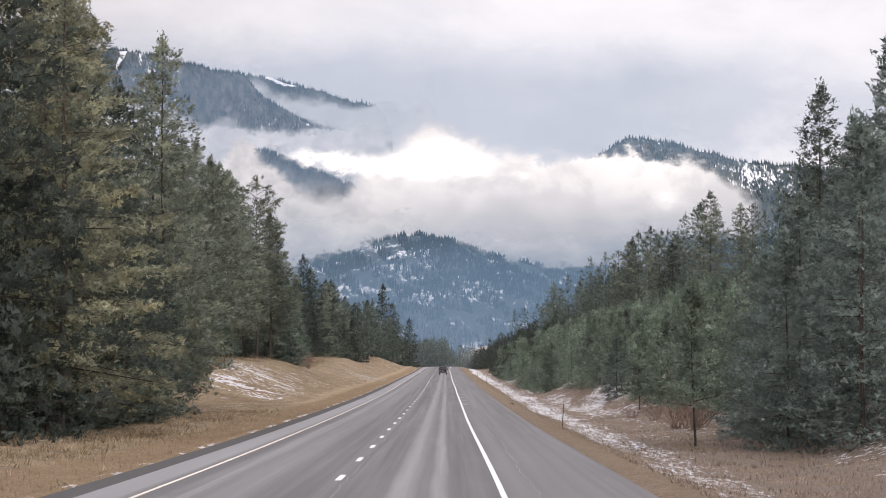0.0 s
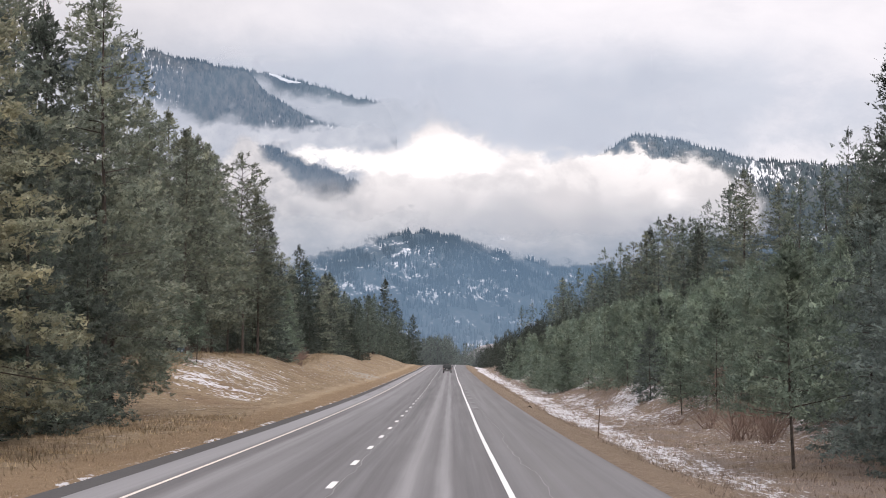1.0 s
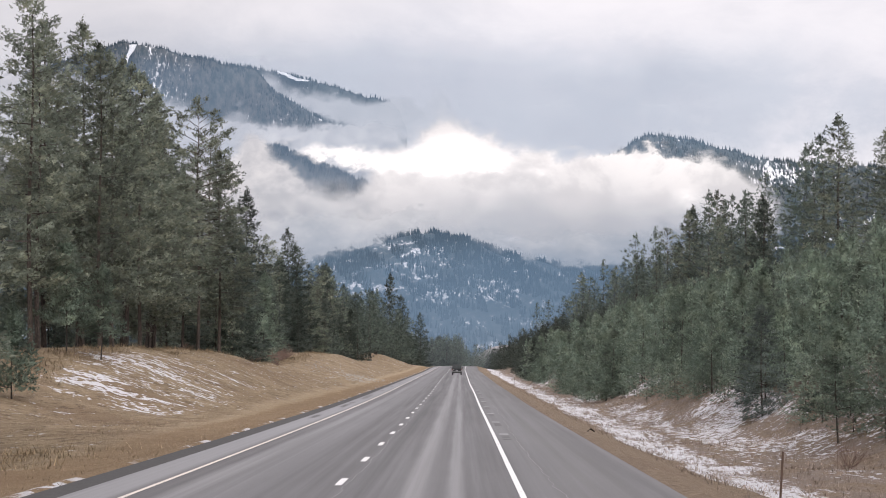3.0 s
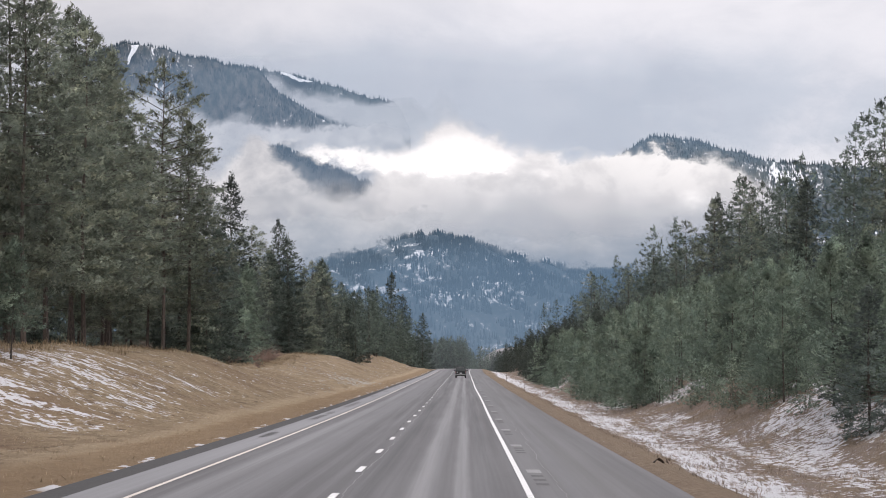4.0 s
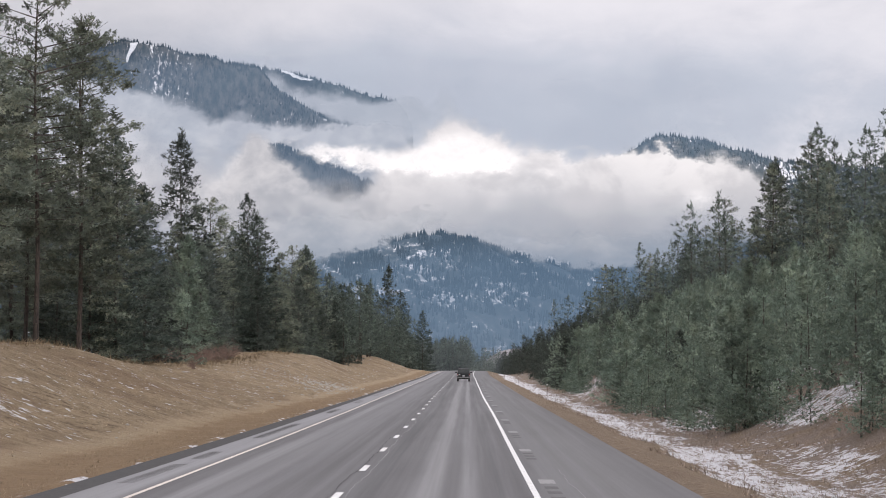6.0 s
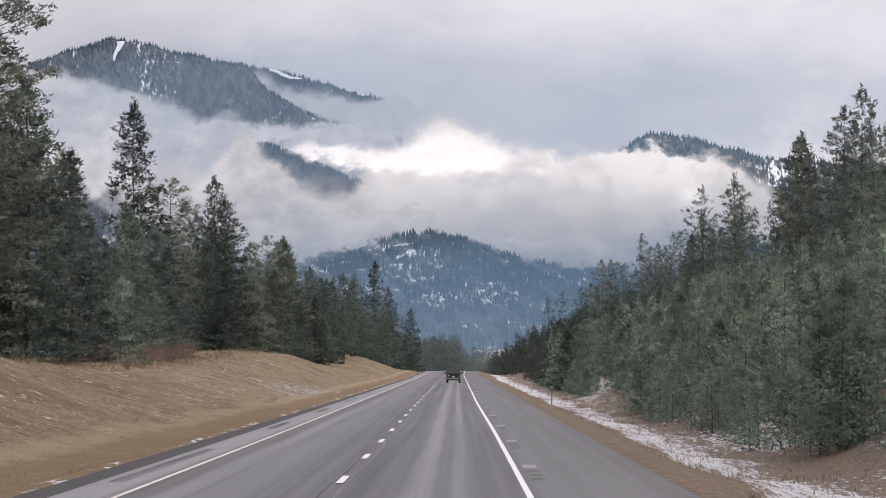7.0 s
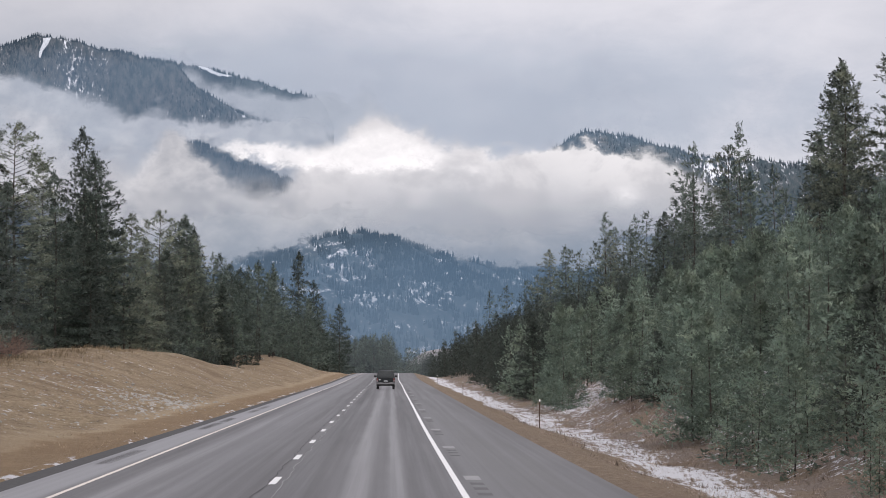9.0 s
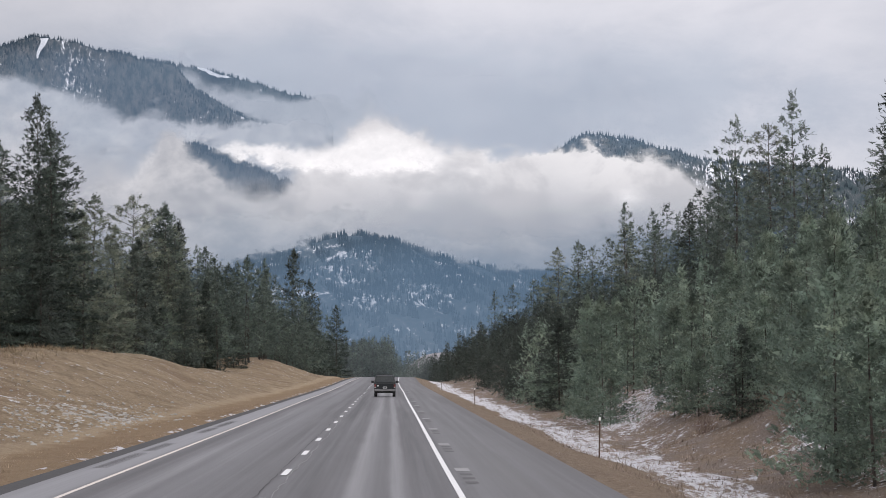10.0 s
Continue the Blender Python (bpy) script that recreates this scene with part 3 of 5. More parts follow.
OPEN = [
    tree_kind("open_pine_tree", BARK_RED, PINE_OLD, 21, 26.0, 7.0, 4.6, 96, 0.36, 9, thick=1.25, shape="open", droop=0.02, gap=0.2, limbs=1),
    tree_kind("open_pine_tree", BARK_RED, PINE_OLD, 22, 24.0, 5.0, 3.7, 84, 0.36, 9, thick=1.25, shape="open", droop=-0.03, gap=0.2, limbs=1),
]
FIRS = [
    tree_kind("fir_tree", BARK, FIR, 31, 18.0, 0.3, 4.0, 105, 0.42, 5, shape="cone", droop=0.2),
    tree_kind("fir_tree", BARK, FIR, 32, 16.0, 0.2, 3.9, 100, 0.42, 5, shape="cone", droop=0.16, gap=0.1, taper=0.8),
    tree_kind("fir_tree", BARK, FIR, 33, 20.0, 0.6, 4.1, 110, 0.42, 5, shape="cone", droop=0.24, gap=0.06, taper=0.72, heart=5),
]
SPRUCES = [
    tree_kind("spruce_tree", BARK, SPRUCE, 35, 16.0, 0.3, 3.9, 112, 0.34, 6, shape="cone", droop=0.2, taper=0.78),
    tree_kind("spruce_tree", BARK, SPRUCE, 36, 13.0, 0.2, 3.5, 104, 0.32, 6, shape="cone", droop=0.16, gap=0.08),
]
DARK = [tree_kind("fir_tree", BARK, FIR_SHADED, 34, 25.0, 1.6, 5.2, 112, 0.46, 5, shape="cone", droop=0.14, taper=0.68, heart=5)]
YOUNG = [
    tree_kind("young_pine_tree", BARK, PINE_YOUNG, 41, 7.0, 0.15, 2.3, 64, 0.27, 6, shape="bushy", droop=-0.04, thick=1.15, coarse=1.1, heart=5, limbs=99),
    tree_kind("young_pine_tree", BARK, PINE_YOUNG, 42, 7.5, 0.9, 2.1, 64, 0.27, 6, shape="bushy", droop=-0.08, gap=0.1, thick=1.15, coarse=1.1, heart=5, limbs=99),
    tree_kind("young_pine_tree", BARK, PINE_YOUNG, 43, 6.5, 0.1, 2.4, 62, 0.27, 6, shape="bushy", droop=0.02, thick=1.15, coarse=1.1, heart=5, limbs=99),
    tree_kind("young_pine_tree", BARK, PINE_YOUNG, 44, 8.0, 1.9, 2.4, 70, 0.25, 10, shape="bushy", droop=-0.04, gap=0.1, limbs=4),
]
SAPLING = [tree_kind("young_pine_tree", BARK, PINE_YOUNG, 45, 4.6, 0.55, 1.75, 66, 0.24, 8, shape="bushy", droop=0.0, thick=1.3, coarse=1.2, heart=7, limbs=99)]
L_TALL = "tall dark green pine with a long bare lower trunk"
L_OPEN = "tall thin pine with sparse open tufted crown"
L_FIR = "dense dark green fir reaching down to the ground"
L_YOUNG = "young bushy green pine on the snowy slope"

PLACED = []


def clear_of(x, y, gap):
    for px, py, pr in PLACED:
        if (px - x) ** 2 + (py - y) ** 2 < (gap + pr) ** 2:
            return False
    PLACED.append((x, y, gap))
    return True


rnd = random.Random(5)

# ------------------------------------------------------------------ mountains, their woods, cloud and haze


def smooth_line(points, x):
    px, pz = np.array(points, dtype=float).T
    z = np.interp(x, px, pz)
    k = np.ones(5) / 5
    return np.convolve(np.pad(z, 2, mode="edge"), k, "valid")


def mountain(name, crest, y, depth, mat, wood_mat, trees, tall, label, seed, rough=16.0, low=0.0):
    rng = np.random.default_rng(seed)
    n, m = 220, 46
    x = np.linspace(crest[0][0], crest[-1][0], n)
    top = smooth_line(crest, x) + lumps(x, x * 0.6, 13.0, 1.6) + lumps(x, x * 0.3, 37.0, 2.2)
    s = np.linspace(0, 1, m) ** 1.3
    sx, ss = np.meshgrid(x, s)
    st = np.repeat(top[None], m, 0)
    fall = (1 - ss) ** 0.9
    rib = lumps(sx * 0.9 + ss * 120, ss * 420, 55.0, rough) + lumps(sx + 50, ss * 700, 21.0, rough * 0.4)
    sz = low + (st - low) * fall + rib * np.sin(np.pi * np.clip(ss * 1.1, 0, 1)) * 0.8
    sy = y - depth * ss + lumps(sx, ss * 300, 90.0, rough * 1.4) * np.minimum(1, ss * 4)
    v = np.stack([sx, sy, sz], -1).reshape(-1, 3).tolist()
    f = [(j * n + i, (j + 1) * n + i, (j + 1) * n + i + 1, j * n + i + 1) for j in range(m - 1) for i in range(n - 1)]
    k = len(v)
    v += [(xx, y + 60, zz - 70) for xx, zz in zip(x, top)]
    f += [(k + i, i, i + 1, k + i + 1) for i in range(n - 1)]
    ob = tagged(mesh_object(name, v, f, mat, True), label, "mountain", kind="structure")
    # its wood: many small pointed crowns
    a = rng.uniform(0, n - 1.01, trees)
    q = rng.uniform(0, 1, trees) ** 1.2
    q[: trees // 12] = rng.uniform(0, 0.012, trees // 12)
    b = q * (m - 1.01)
    i, j = a.astype(int), b.astype(int)
    grid = np.stack([sx, sy, sz], -1)
    fa, fb = (a - i)[:, None], (b - j)[:, None]
    p = grid[j, i] * (1 - fa) * (1 - fb) + grid[j, i + 1] * fa * (1 - fb) + grid[j + 1, i] * (1 - fa) * fb + grid[j + 1, i + 1] * fa * fb
    clump = np.sin(p[:, 0] / 31 + 1.7 * np.sin(p[:, 2] / 23)) * np.cos(p[:, 2] / 27 + np.sin(p[:, 0] / 47)) + 0.6 * np.sin(p[:, 0] / 9 + p[:, 2] / 7)
    keep = clump > -0.35
    keep[: trees // 12] = rng.uniform(0, 1, trees // 12) < 0.75
    p = p[keep]
    t = len(p)
    h = tall * rng.uniform(0.45, 1.15, (t, 1))
    w = h * rng.uniform(0.14, 0.24, (t, 1))
    tip = p + np.concatenate([rng.normal(0, 0.4, (t, 2)), h], 1)
    ang = rng.uniform(0, 2, (t, 1))
    c = [p + np.concatenate([np.cos(ang + 2.0944 * r) * w, np.sin(ang + 2.0944 * r) * w, h * 0.05 - 1.0], 1) for r in range(3)]
    tri = np.concatenate([np.stack([c[r], c[(r + 1) % 3], tip], 1) for r in range(3)])
    wood = new("mountain_wood", soup("mountain_wood", tri, wood_mat))
    tagged(wood, "dark conifers scattered over the mountain slope", "far woods", kind="stuff")
    return ob


ROCK_SNOW = mountain_material("snowy_wooded_slope", 0.022, (0.035, 0.05, 0.05), (0.09, 0.095, 0.095))
ROCK_MID = mountain_material("snow_streaked_slope", 0.040, (0.03, 0.045, 0.05), (0.085, 0.095, 0.10))
ROCK_DARK = mountain_material("dark_wooded_slope", -0.004, (0.026, 0.034, 0.034), (0.12, 0.115, 0.108))
FAR_WOOD = foliage("far_conifers", (0.010, 0.016, 0.018), (0.085, 0.100, 0.095), (0.045, 0.058, 0.055))

mountain("mountain_west", [(-1300, 430), (-950, 500), (-798, 551), (-750, 570), (-702, 587), (-633, 606), (-585, 600), (-510, 579), (-414, 561), (-380, 555), (-361, 527), (-329, 501), (-286, 477), (-252, 455), (-201, 420), (-137, 367)], 4700, 170, ROCK_DARK, FAR_WOOD, 15000, 7.5, "wooded mountain with a snow gully half hidden by cloud", 71)
mountain("mountain_west_far", [(-472, 568), (-423, 581), (-362, 570), (-296, 554), (-230, 534), (-164, 518), (-125, 503), (-103, 457)], 4860, 120, ROCK_SNOW, FAR_WOOD, 2200, 8.5, "far snowy ridge fading into cloud", 72)
mountain("mountain_east", [(240, 350), (290, 398), (334, 424), (365, 430), (415, 426), (496, 407), (566, 388), (627, 379), (717, 378), (818, 368), (1019, 327), (1500, 300)], 4700, 380, ROCK_SNOW, FAR_WOOD, 9000, 8.5, "blue wooded mountain with snow patches above the cloud", 73)
mountain("mountain_spur", [(-421, 280), (-372, 364), (-341, 377), (-313, 379), (-284, 366), (-244, 350), (-205, 335), (-166, 318), (-151, 305), (-106, 260)], 4350, 125, ROCK_DARK, FAR_WOOD, 6500, 8.0, "dark wooded spur rising out of the mist", 74)
mountain("mountain_middle", [(-900, 100), (-324, 140), (-221, 177), (-167, 182), (-105, 197), (-61, 210), (-34, 209), (19, 192), (64, 176), (135, 163), (206, 154), (268, 149), (512, 192), (900, 150)], 3950, 900, ROCK_MID, FAR_WOOD, 30000, 11.0, "wooded mountain across the valley dusted with snow", 75, 13.0, -4.5)


def vapour(name, y, blobs, mat, label):
    """A soft glowing sheet of cloud or haze, just large enough for its heaps."""
    x0, x1 = min(b[0] - 2.4 * b[2] for b in blobs), max(b[0] + 2.4 * b[2] for b in blobs)
    z0, z1 = max(-5.0, min(b[1] - 2.4 * b[3] for b in blobs)), max(b[1] + 2.4 * b[3] for b in blobs)
    ob = mesh_object(name, [(x0, y, z0), (x1, y, z0), (x1, y, z1), (x0, y, z1)], [(0, 1, 2, 3)], mat)
    ob.visible_shadow = False
    return tagged(ob, label, "cloud", kind="structure")


MIST_FOOT = [(-780, 487, 61, 25, 0.7), (-668, 464, 71, 22, 0.7), (-566, 429, 81, 24, 0.9), (-465, 411, 81, 22, 1.0), (-374, 415, 61, 18, 1.0), (-292, 410, 50, 18, 1.0), (-221, 388, 61, 26, 1.1), (-160, 365, 50, 35, 1.1), (-698, 380, 131, 61, 1.0), (-515, 340, 182, 61, 1.0), (-333, 339, 121, 50, 0.9), (-668, 502, 71, 12, 0.25), (-199, 408, 36, 15, 1.4), (-150, 385, 40, 22, 1.3)]
MIST_WISPS = [(-110, 360, 40, 30, 1.2), (-156, 418, 40, 16, 1.2), (-750, 502, 61, 18, 0.7), (-668, 480, 61, 20, 0.7), (-576, 451, 50, 20, 0.6), (-790, 502, 81, 22, 0.8), (-709, 487, 61, 22, 0.9), (-627, 462, 61, 24, 0.9), (-546, 439, 50, 18, 0.6), (-800, 436, 121, 40, 1.0), (-485, 446, 34, 16, 0.5), (-399, 446, 26, 10, 0.35), (-516, 474, 40, 14, 0.3)]
BANK_A = MIST_FOOT + MIST_WISPS
BANK_UP = [(-367, 534, 28, 22, 0.8), (-313, 501, 54, 24, 1.0), (-237, 482, 59, 24, 1.0), (-161, 469, 54, 26, 1.0), (-96, 476, 38, 24, 0.9), (-376, 578, 17, 17, 0.45), (-31, 492, 22, 43, 0.6), (-20, 427, 86, 43, 0.9), (315, 414, 32, 11, 0.6), (-118, 501, 24, 13, 0.5), (-118, 462, 43, 26, 1.5), (-128, 497, 17, 10, 0.7)]
TORN_MIST = [(-359, 323, 36, 38, 1.0), (-316, 285, 57, 23, 0.9), (-235, 259, 76, 23, 0.95), (-160, 265, 38, 23, 0.9), (-112, 280, 38, 38, 1.0), (-235, 214, 104, 32, 0.95), (-358, 232, 85, 57, 1.0), (-453, 252, 104, 76, 1.0), (-150, 213, 66, 25, 0.9)]
TORN_WISPS = [(-133, 310, 17, 21, 0.8), (-349, 342, 23, 25, 1.2), (-321, 299, 40, 17, 1.0), (-145, 285, 21, 15, 1.0), (-350, 354, 23, 25, 0.75), (-313, 316, 28, 21, 1.1), (-292, 294, 38, 13, 0.8), (-236, 310, 85, 28, 0.32)]
BANK_B = TORN_MIST + TORN_WISPS
HEAP_BODY = [(-8, 353, 54, 37, 1.5), (-59, 333, 45, 32, 1.2), (-22, 408, 22, 26, 0.2), (58, 333, 58, 34, 1.3), (133, 309, 65, 32, 1.2), (-69, 276, 65, 47, 1.1), (30, 267, 103, 47, 1.2), (142, 253, 103, 51, 1.2), (235, 290, 84, 47, 1.2), (250, 340, 37, 17, 0.9), (329, 281, 75, 51, 1.2), (301, 337, 34, 17, 0.8), (394, 276, 65, 47, 1.1)]
HEAP_EDGES = [(450, 258, 56, 42, 1.0), (497, 243, 37, 37, 0.9), (254, 206, 121, 22, 0.9), (48, 222, 65, 17, 0.7), (-111, 295, 47, 47, 0.9), (357, 332, 37, 17, 0.5), (329, 332, 41, 13, 1.0), (278, 337, 37, 15, 0.9), (390, 309, 41, 19, 0.8), (320, 346, 37, 11, 0.9), (371, 329, 34, 15, 0.9), (422, 308, 37, 19, 0.8)]
BANK_C = HEAP_BODY + HEAP_EDGES
BANK_D = [(98, 168, 44, 10, 1.1), (162, 164, 56, 16, 1.5), (233, 160, 56, 19, 1.5), (305, 155, 48, 22, 1.4), (-146, 190, 36, 18, 1.6), (-194, 187, 40, 19, 1.6), (-254, 177, 48, 27, 1.5), (-102, 198, 27, 13, 1.3), (-54, 209, 27, 10, 0.8), (50, 184, 29, 9, 0.9), (-222, 157, 32, 10, 0.5), (-194, 182, 40, 24, 0.8), (-246, 165, 48, 32, 0.8), (-146, 185, 32, 16, 0.7)]
vapour("cloud_bank_west", 4480, BANK_A, vapour_material("cloud_west", BANK_A, 130, (0.56, 0.565, 0.595), (0.78, 0.775, 0.79), (0.15, 0.95), 0.6, 0.97), "soft grey cloud lying along the mountain side")
vapour("cloud_bank_high", 4780, BANK_UP, vapour_material("cloud_high", BANK_UP, 110, (0.58, 0.59, 0.625), (0.67, 0.68, 0.715), (0.12, 0.9), 0.5, 0.93), "grey cloud veil hanging on the far ridge")
vapour("cloud_bank_spur", 4200, BANK_B, vapour_material("cloud_spur", BANK_B, 110, (0.50, 0.51, 0.54), (0.72, 0.715, 0.725), (0.10, 1.0), 0.7, 0.93, patchy=0.42), "thin torn mist below the wooded spur")
vapour("cloud_bank_valley", 4150, BANK_C, vapour_material("cloud_valley", BANK_C, 120, (0.57, 0.57, 0.59), (0.90, 0.89, 0.89), (0.12, 0.95), 0.7, 0.985, (190, 370)), "heaped bright white cloud filling the valley")
BANK_E = [(-232, 353, 43, 11, 0.7), (-165, 337, 37, 17, 0.9), (-8, 352, 56, 32, 1.4), (-56, 332, 37, 22, 0.9), (58, 337, 37, 20, 0.8), (132, 322, 34, 17, 0.55), (375, 274, 24, 19, 0.8), (-195, 346, 56, 13, 0.6), (-111, 332, 37, 19, 0.7), (-288, 374, 47, 9, 0.4)]
vapour("cloud_bank_bright", 4140, BANK_E, vapour_material("cloud_bright", BANK_E, 80, (0.95, 0.94, 0.94), (1.16, 1.14, 1.13), (0.15, 1.1), 0.5, 0.92), "sunlit white cloud heads above the valley")
vapour("cloud_bank_low", 3560, BANK_D, vapour_material("cloud_low", BANK_D, 90, (0.54, 0.55, 0.57), (0.68, 0.68, 0.695), (0.1, 0.95), 0.7, 0.92, patchy=0.55), "low grey mist brushing the ridge")
# blue air haze: added see-through sheets that glow before the slopes
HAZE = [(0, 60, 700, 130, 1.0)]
vapour("haze", 2900, HAZE, vapour_material("valley_haze_glow", HAZE, 300, (0.118, 0.198, 0.300), (0.140, 0.224, 0.328), (0.0, 1.0), 0.3, 0.72), "glowing blue sheet for the haze in the valley")
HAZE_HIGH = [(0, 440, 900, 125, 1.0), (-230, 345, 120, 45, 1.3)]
vapour("haze_high", 4240, HAZE_HIGH, vapour_material("high_haze_glow", HAZE_HIGH, 300, (0.19, 0.285, 0.415), (0.22, 0.325, 0.455), (0.0, 0.8), 0.3, 0.45), "thin glowing blue sheet for haze before the high slopes")

# one more glowing haze sheet, added to lighten the far woods
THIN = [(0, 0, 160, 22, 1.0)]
vapour("haze_thin", 1000, THIN, vapour_material("thin_haze_glow", THIN, 200, (0.36, 0.42, 0.49), (0.40, 0.46, 0.53), (0.0, 0.8), 0.3, 0.07), "thin glowing blue sheet for haze over the far woods")

# a snow gully under the western summit
v, f = [], []
for i in range(7):
    q = i / 6
    cx, w = -612 - 9 * q + 1.5 * math.sin(7 * q), 7.5 * (1 - 0.8 * q) * (0.7 + 0.45 * math.sin(9 * q + 1) ** 2)
    v += [(cx - w, 4688 - 8 - 30 * q, 599 - 40 * q), (cx + w, 4688 - 8 - 30 * q, 600 - 40 * q)]
f = [(2 * i, 2 * i + 1, 2 * i + 3, 2 * i + 2) for i in range(6)]
tagged(mesh_object("snow_gully", v, f, plain("gully_snow", (0.58, 0.60, 0.63), 0.8, 0, 0.3, 0.05)), "narrow snow-filled gully under the summit", "snow", kind="structure")

# a snow field on the far ridge
v = []
for i in range(9):
    q = i / 8
    x = -352 + 62 * q
    z = 570 - 20 * q + 1.2 * math.sin(8 * q)
    v += [(x, 4852, z), (x - 2, 4838, z - 6 * math.sin(math.pi * (0.12 + 0.8 * q)) - 2 * math.sin(13 * q) ** 2)]
tagged(mesh_object("snow_field", v, [(2 * i, 2 * i + 1, 2 * i + 3, 2 * i + 2) for i in range(8)], bpy.data.materials["gully_snow"]), "open snow field below the far crest", "snow", kind="structure")

# a bare hill beyond the crest, its colour greyed to carry the haze
v, f = [], []
for j in range(9):
    for i in range(25):
        a, q = i / 24, j / 8
        v.append((10 + 62 * a, 1900 - 120 * q, -4.6 + (21.5 * math.sin(math.pi * a) ** 0.45) * (1 - q) ** 0.8 + 0.8 * math.sin(9 * a)))
f = [(j * 25 + i, (j + 1) * 25 + i, (j + 1) * 25 + i + 1, j * 25 + i + 1) for j in range(8) for i in range(24)]
tagged(mesh_object("distant_hill", v, f, plain("hazed_dry_grass", (0.205, 0.195, 0.20), 0.95, 0, 0.25, 0.08), True), "bare grassy hill far down the valley, haze put into its colour", "hill", kind="structure")

# ------------------------------------------------------------------ the woods on both sides
WEST_A = [  # x, y, top above road datum, kind
    (-14.4, 108, 20, "gold"), (-16.5, 117, 23, "gold"), (-13.6, 124, 11, "fir"), (-15.0, 135, 8.0, "young"), (-19.5, 128, 24, "gold"), (-16.0, 101, 21, "fir"), (-17.0, 126, 20, "fir"),
    (-14.6, 146, 8.5, "fir"), (-20.3, 145, 24, "tall2"), (-21.3, 146.5, 22, "tall2"), (-22.0, 144, 23, "tall2"), (-16.4, 164.5, 24.0, "high"), (-18.5, 139, 25, "gold"), (-17.8, 171, 22, "tall"), (-21.5, 165, 25, "big"), (-19.8, 116, 26, "gold"), (-25.8, 299, 27, "big"), (-24.8, 268, 26, "high"), (-21.2, 333, 22.5, "high"), (-21.6, 351, 17, "dark"),
    (-18.5, 158, 20, "fir"), (-17.6, 176, 17.5, "tall2"), (-17.2, 151, 7.0, "young"), (-20.5, 184, 21, "tall2"), (-19.0, 209.5, 4.5, "sapling"),
    (-18.9, 237.7, 7.5, "lone"), (-20.8, 236.2, 9.0, "lone"), (-23.4, 274, 24.5, "tall2"), (-26.5, 262, 25, "tall"), (-24.6, 290, 25.5, "tall"), (-22.6, 283, 24, "tall2"), (-24.2, 305, 25, "tall2"), (-22.0, 258, 23, "tall2"), (-24.5, 248, 22, "tall2"), (-27.0, 323, 26.5, "tall2"), (-22.4, 324.5, 26.4, "open"),
]
WEST_B = [
    (-24.3, 352, 25, "open"), (-25.4, 338, 21, "tall2"), (-22.5, 372, 15, "fir"), (-28.7, 449, 26.6, "spire"), (-27.0, 512, 24.4, "dark"),
    (-25.2, 507, 21.5, "dark"), (-28.6, 478, 21.3, "open"), (-27.0, 492, 18.6, "dark"), (-25.5, 574, 20.4, "open"), (-26.0, 614, 21.9, "dark"),
    (-25.0, 672, 20, "dark"), (-24.0, 703, 19, "dark"), (-32.0, 706, 26.0, "spire"), (-27.0, 622, 23, "dark"), (-24.0, 823, 23, "fir"),
    (-20.2, 874, 30.2, "spire"), (-17.0, 900, 24, "dark"), (-11.5, 940, 19, "dark"), (-22.2, 397.6, 13, "lone"), (-21.8, 390, 8, "young"),
]
EAST_A = [
    (17.2, 107, 8.0, "spruce"), (18.6, 112, 10, "spruce"), (17.9, 116.5, 7.0, "spruce"), (20.2, 106, 13, "spruce"), (19.4, 100, 12, "spruce"), (18.8, 127, 8.0, "spruce"), (21.0, 131, 9.5, "spruce"), (20.5, 121, 8.5, "spruce"), (23.0, 128, 12, "spruce"), (29.6, 178.6, 22.0, "spire"), (25.5, 125, 19, "spruce"), (28.0, 140, 20, "spruce"), (13.8, 112.5, 5.9, "lone"), (17.3, 189.4, 3.4, "lone"), (17.2, 213, 4.6, "spruce"), (23.0, 118, 13, "spruce"),
    (35.7, 308.6, 23.2, "tall"), (38.5, 300, 21, "tall"), (40.7, 458, 27.2, "tall2"), (36.7, 462, 24.4, "tall"), (38.2, 471, 25.5, "fir"),
    (42.2, 565, 27.5, "open"), (42.0, 634, 24.2, "fir"), (42.0, 722, 26.5, "tall"), (41.0, 872, 30.5, "tall"), (43.0, 610, 22, "tall"),
    (37.0, 420, 21, "tall"), (40.0, 395, 22, "tall"), (36.0, 365, 19.5, "fir"), (34.5, 262, 15.5, "tall"), (37.0, 240, 15.5, "tall"), (33.0, 215, 13, "fir"),
]
KINDS = {"tall": [TALL[0], TALL[2], TALL[3]], "tall2": [TALL[1], TALL[3]], "open": OPEN, "fir": FIRS, "big": [TALL[0]], "high": [TALL[1]], "spire": [FIRS[2]], "young": YOUNG, "dark": DARK, "gold": GOLDEN, "spruce": SPRUCES, "sapling": SAPLING, "lone": [YOUNG[3]]}
LABELS = {"tall": L_TALL, "tall2": L_TALL, "big": L_TALL, "high": L_TALL, "open": L_OPEN, "fir": L_FIR, "gold": "tall roadside pine with yellowish needles, sunlight put into their colour", "spruce": "bluish green spruce with boughs to the ground", "spire": "slender dark fir with a pointed spire", "young": L_YOUNG, "dark": "tall fir with a dense pointed crown, toned dark for shade", "sapling": "small dense young pine alone on the dry bank", "lone": "lone young pine with a bare lower trunk"}
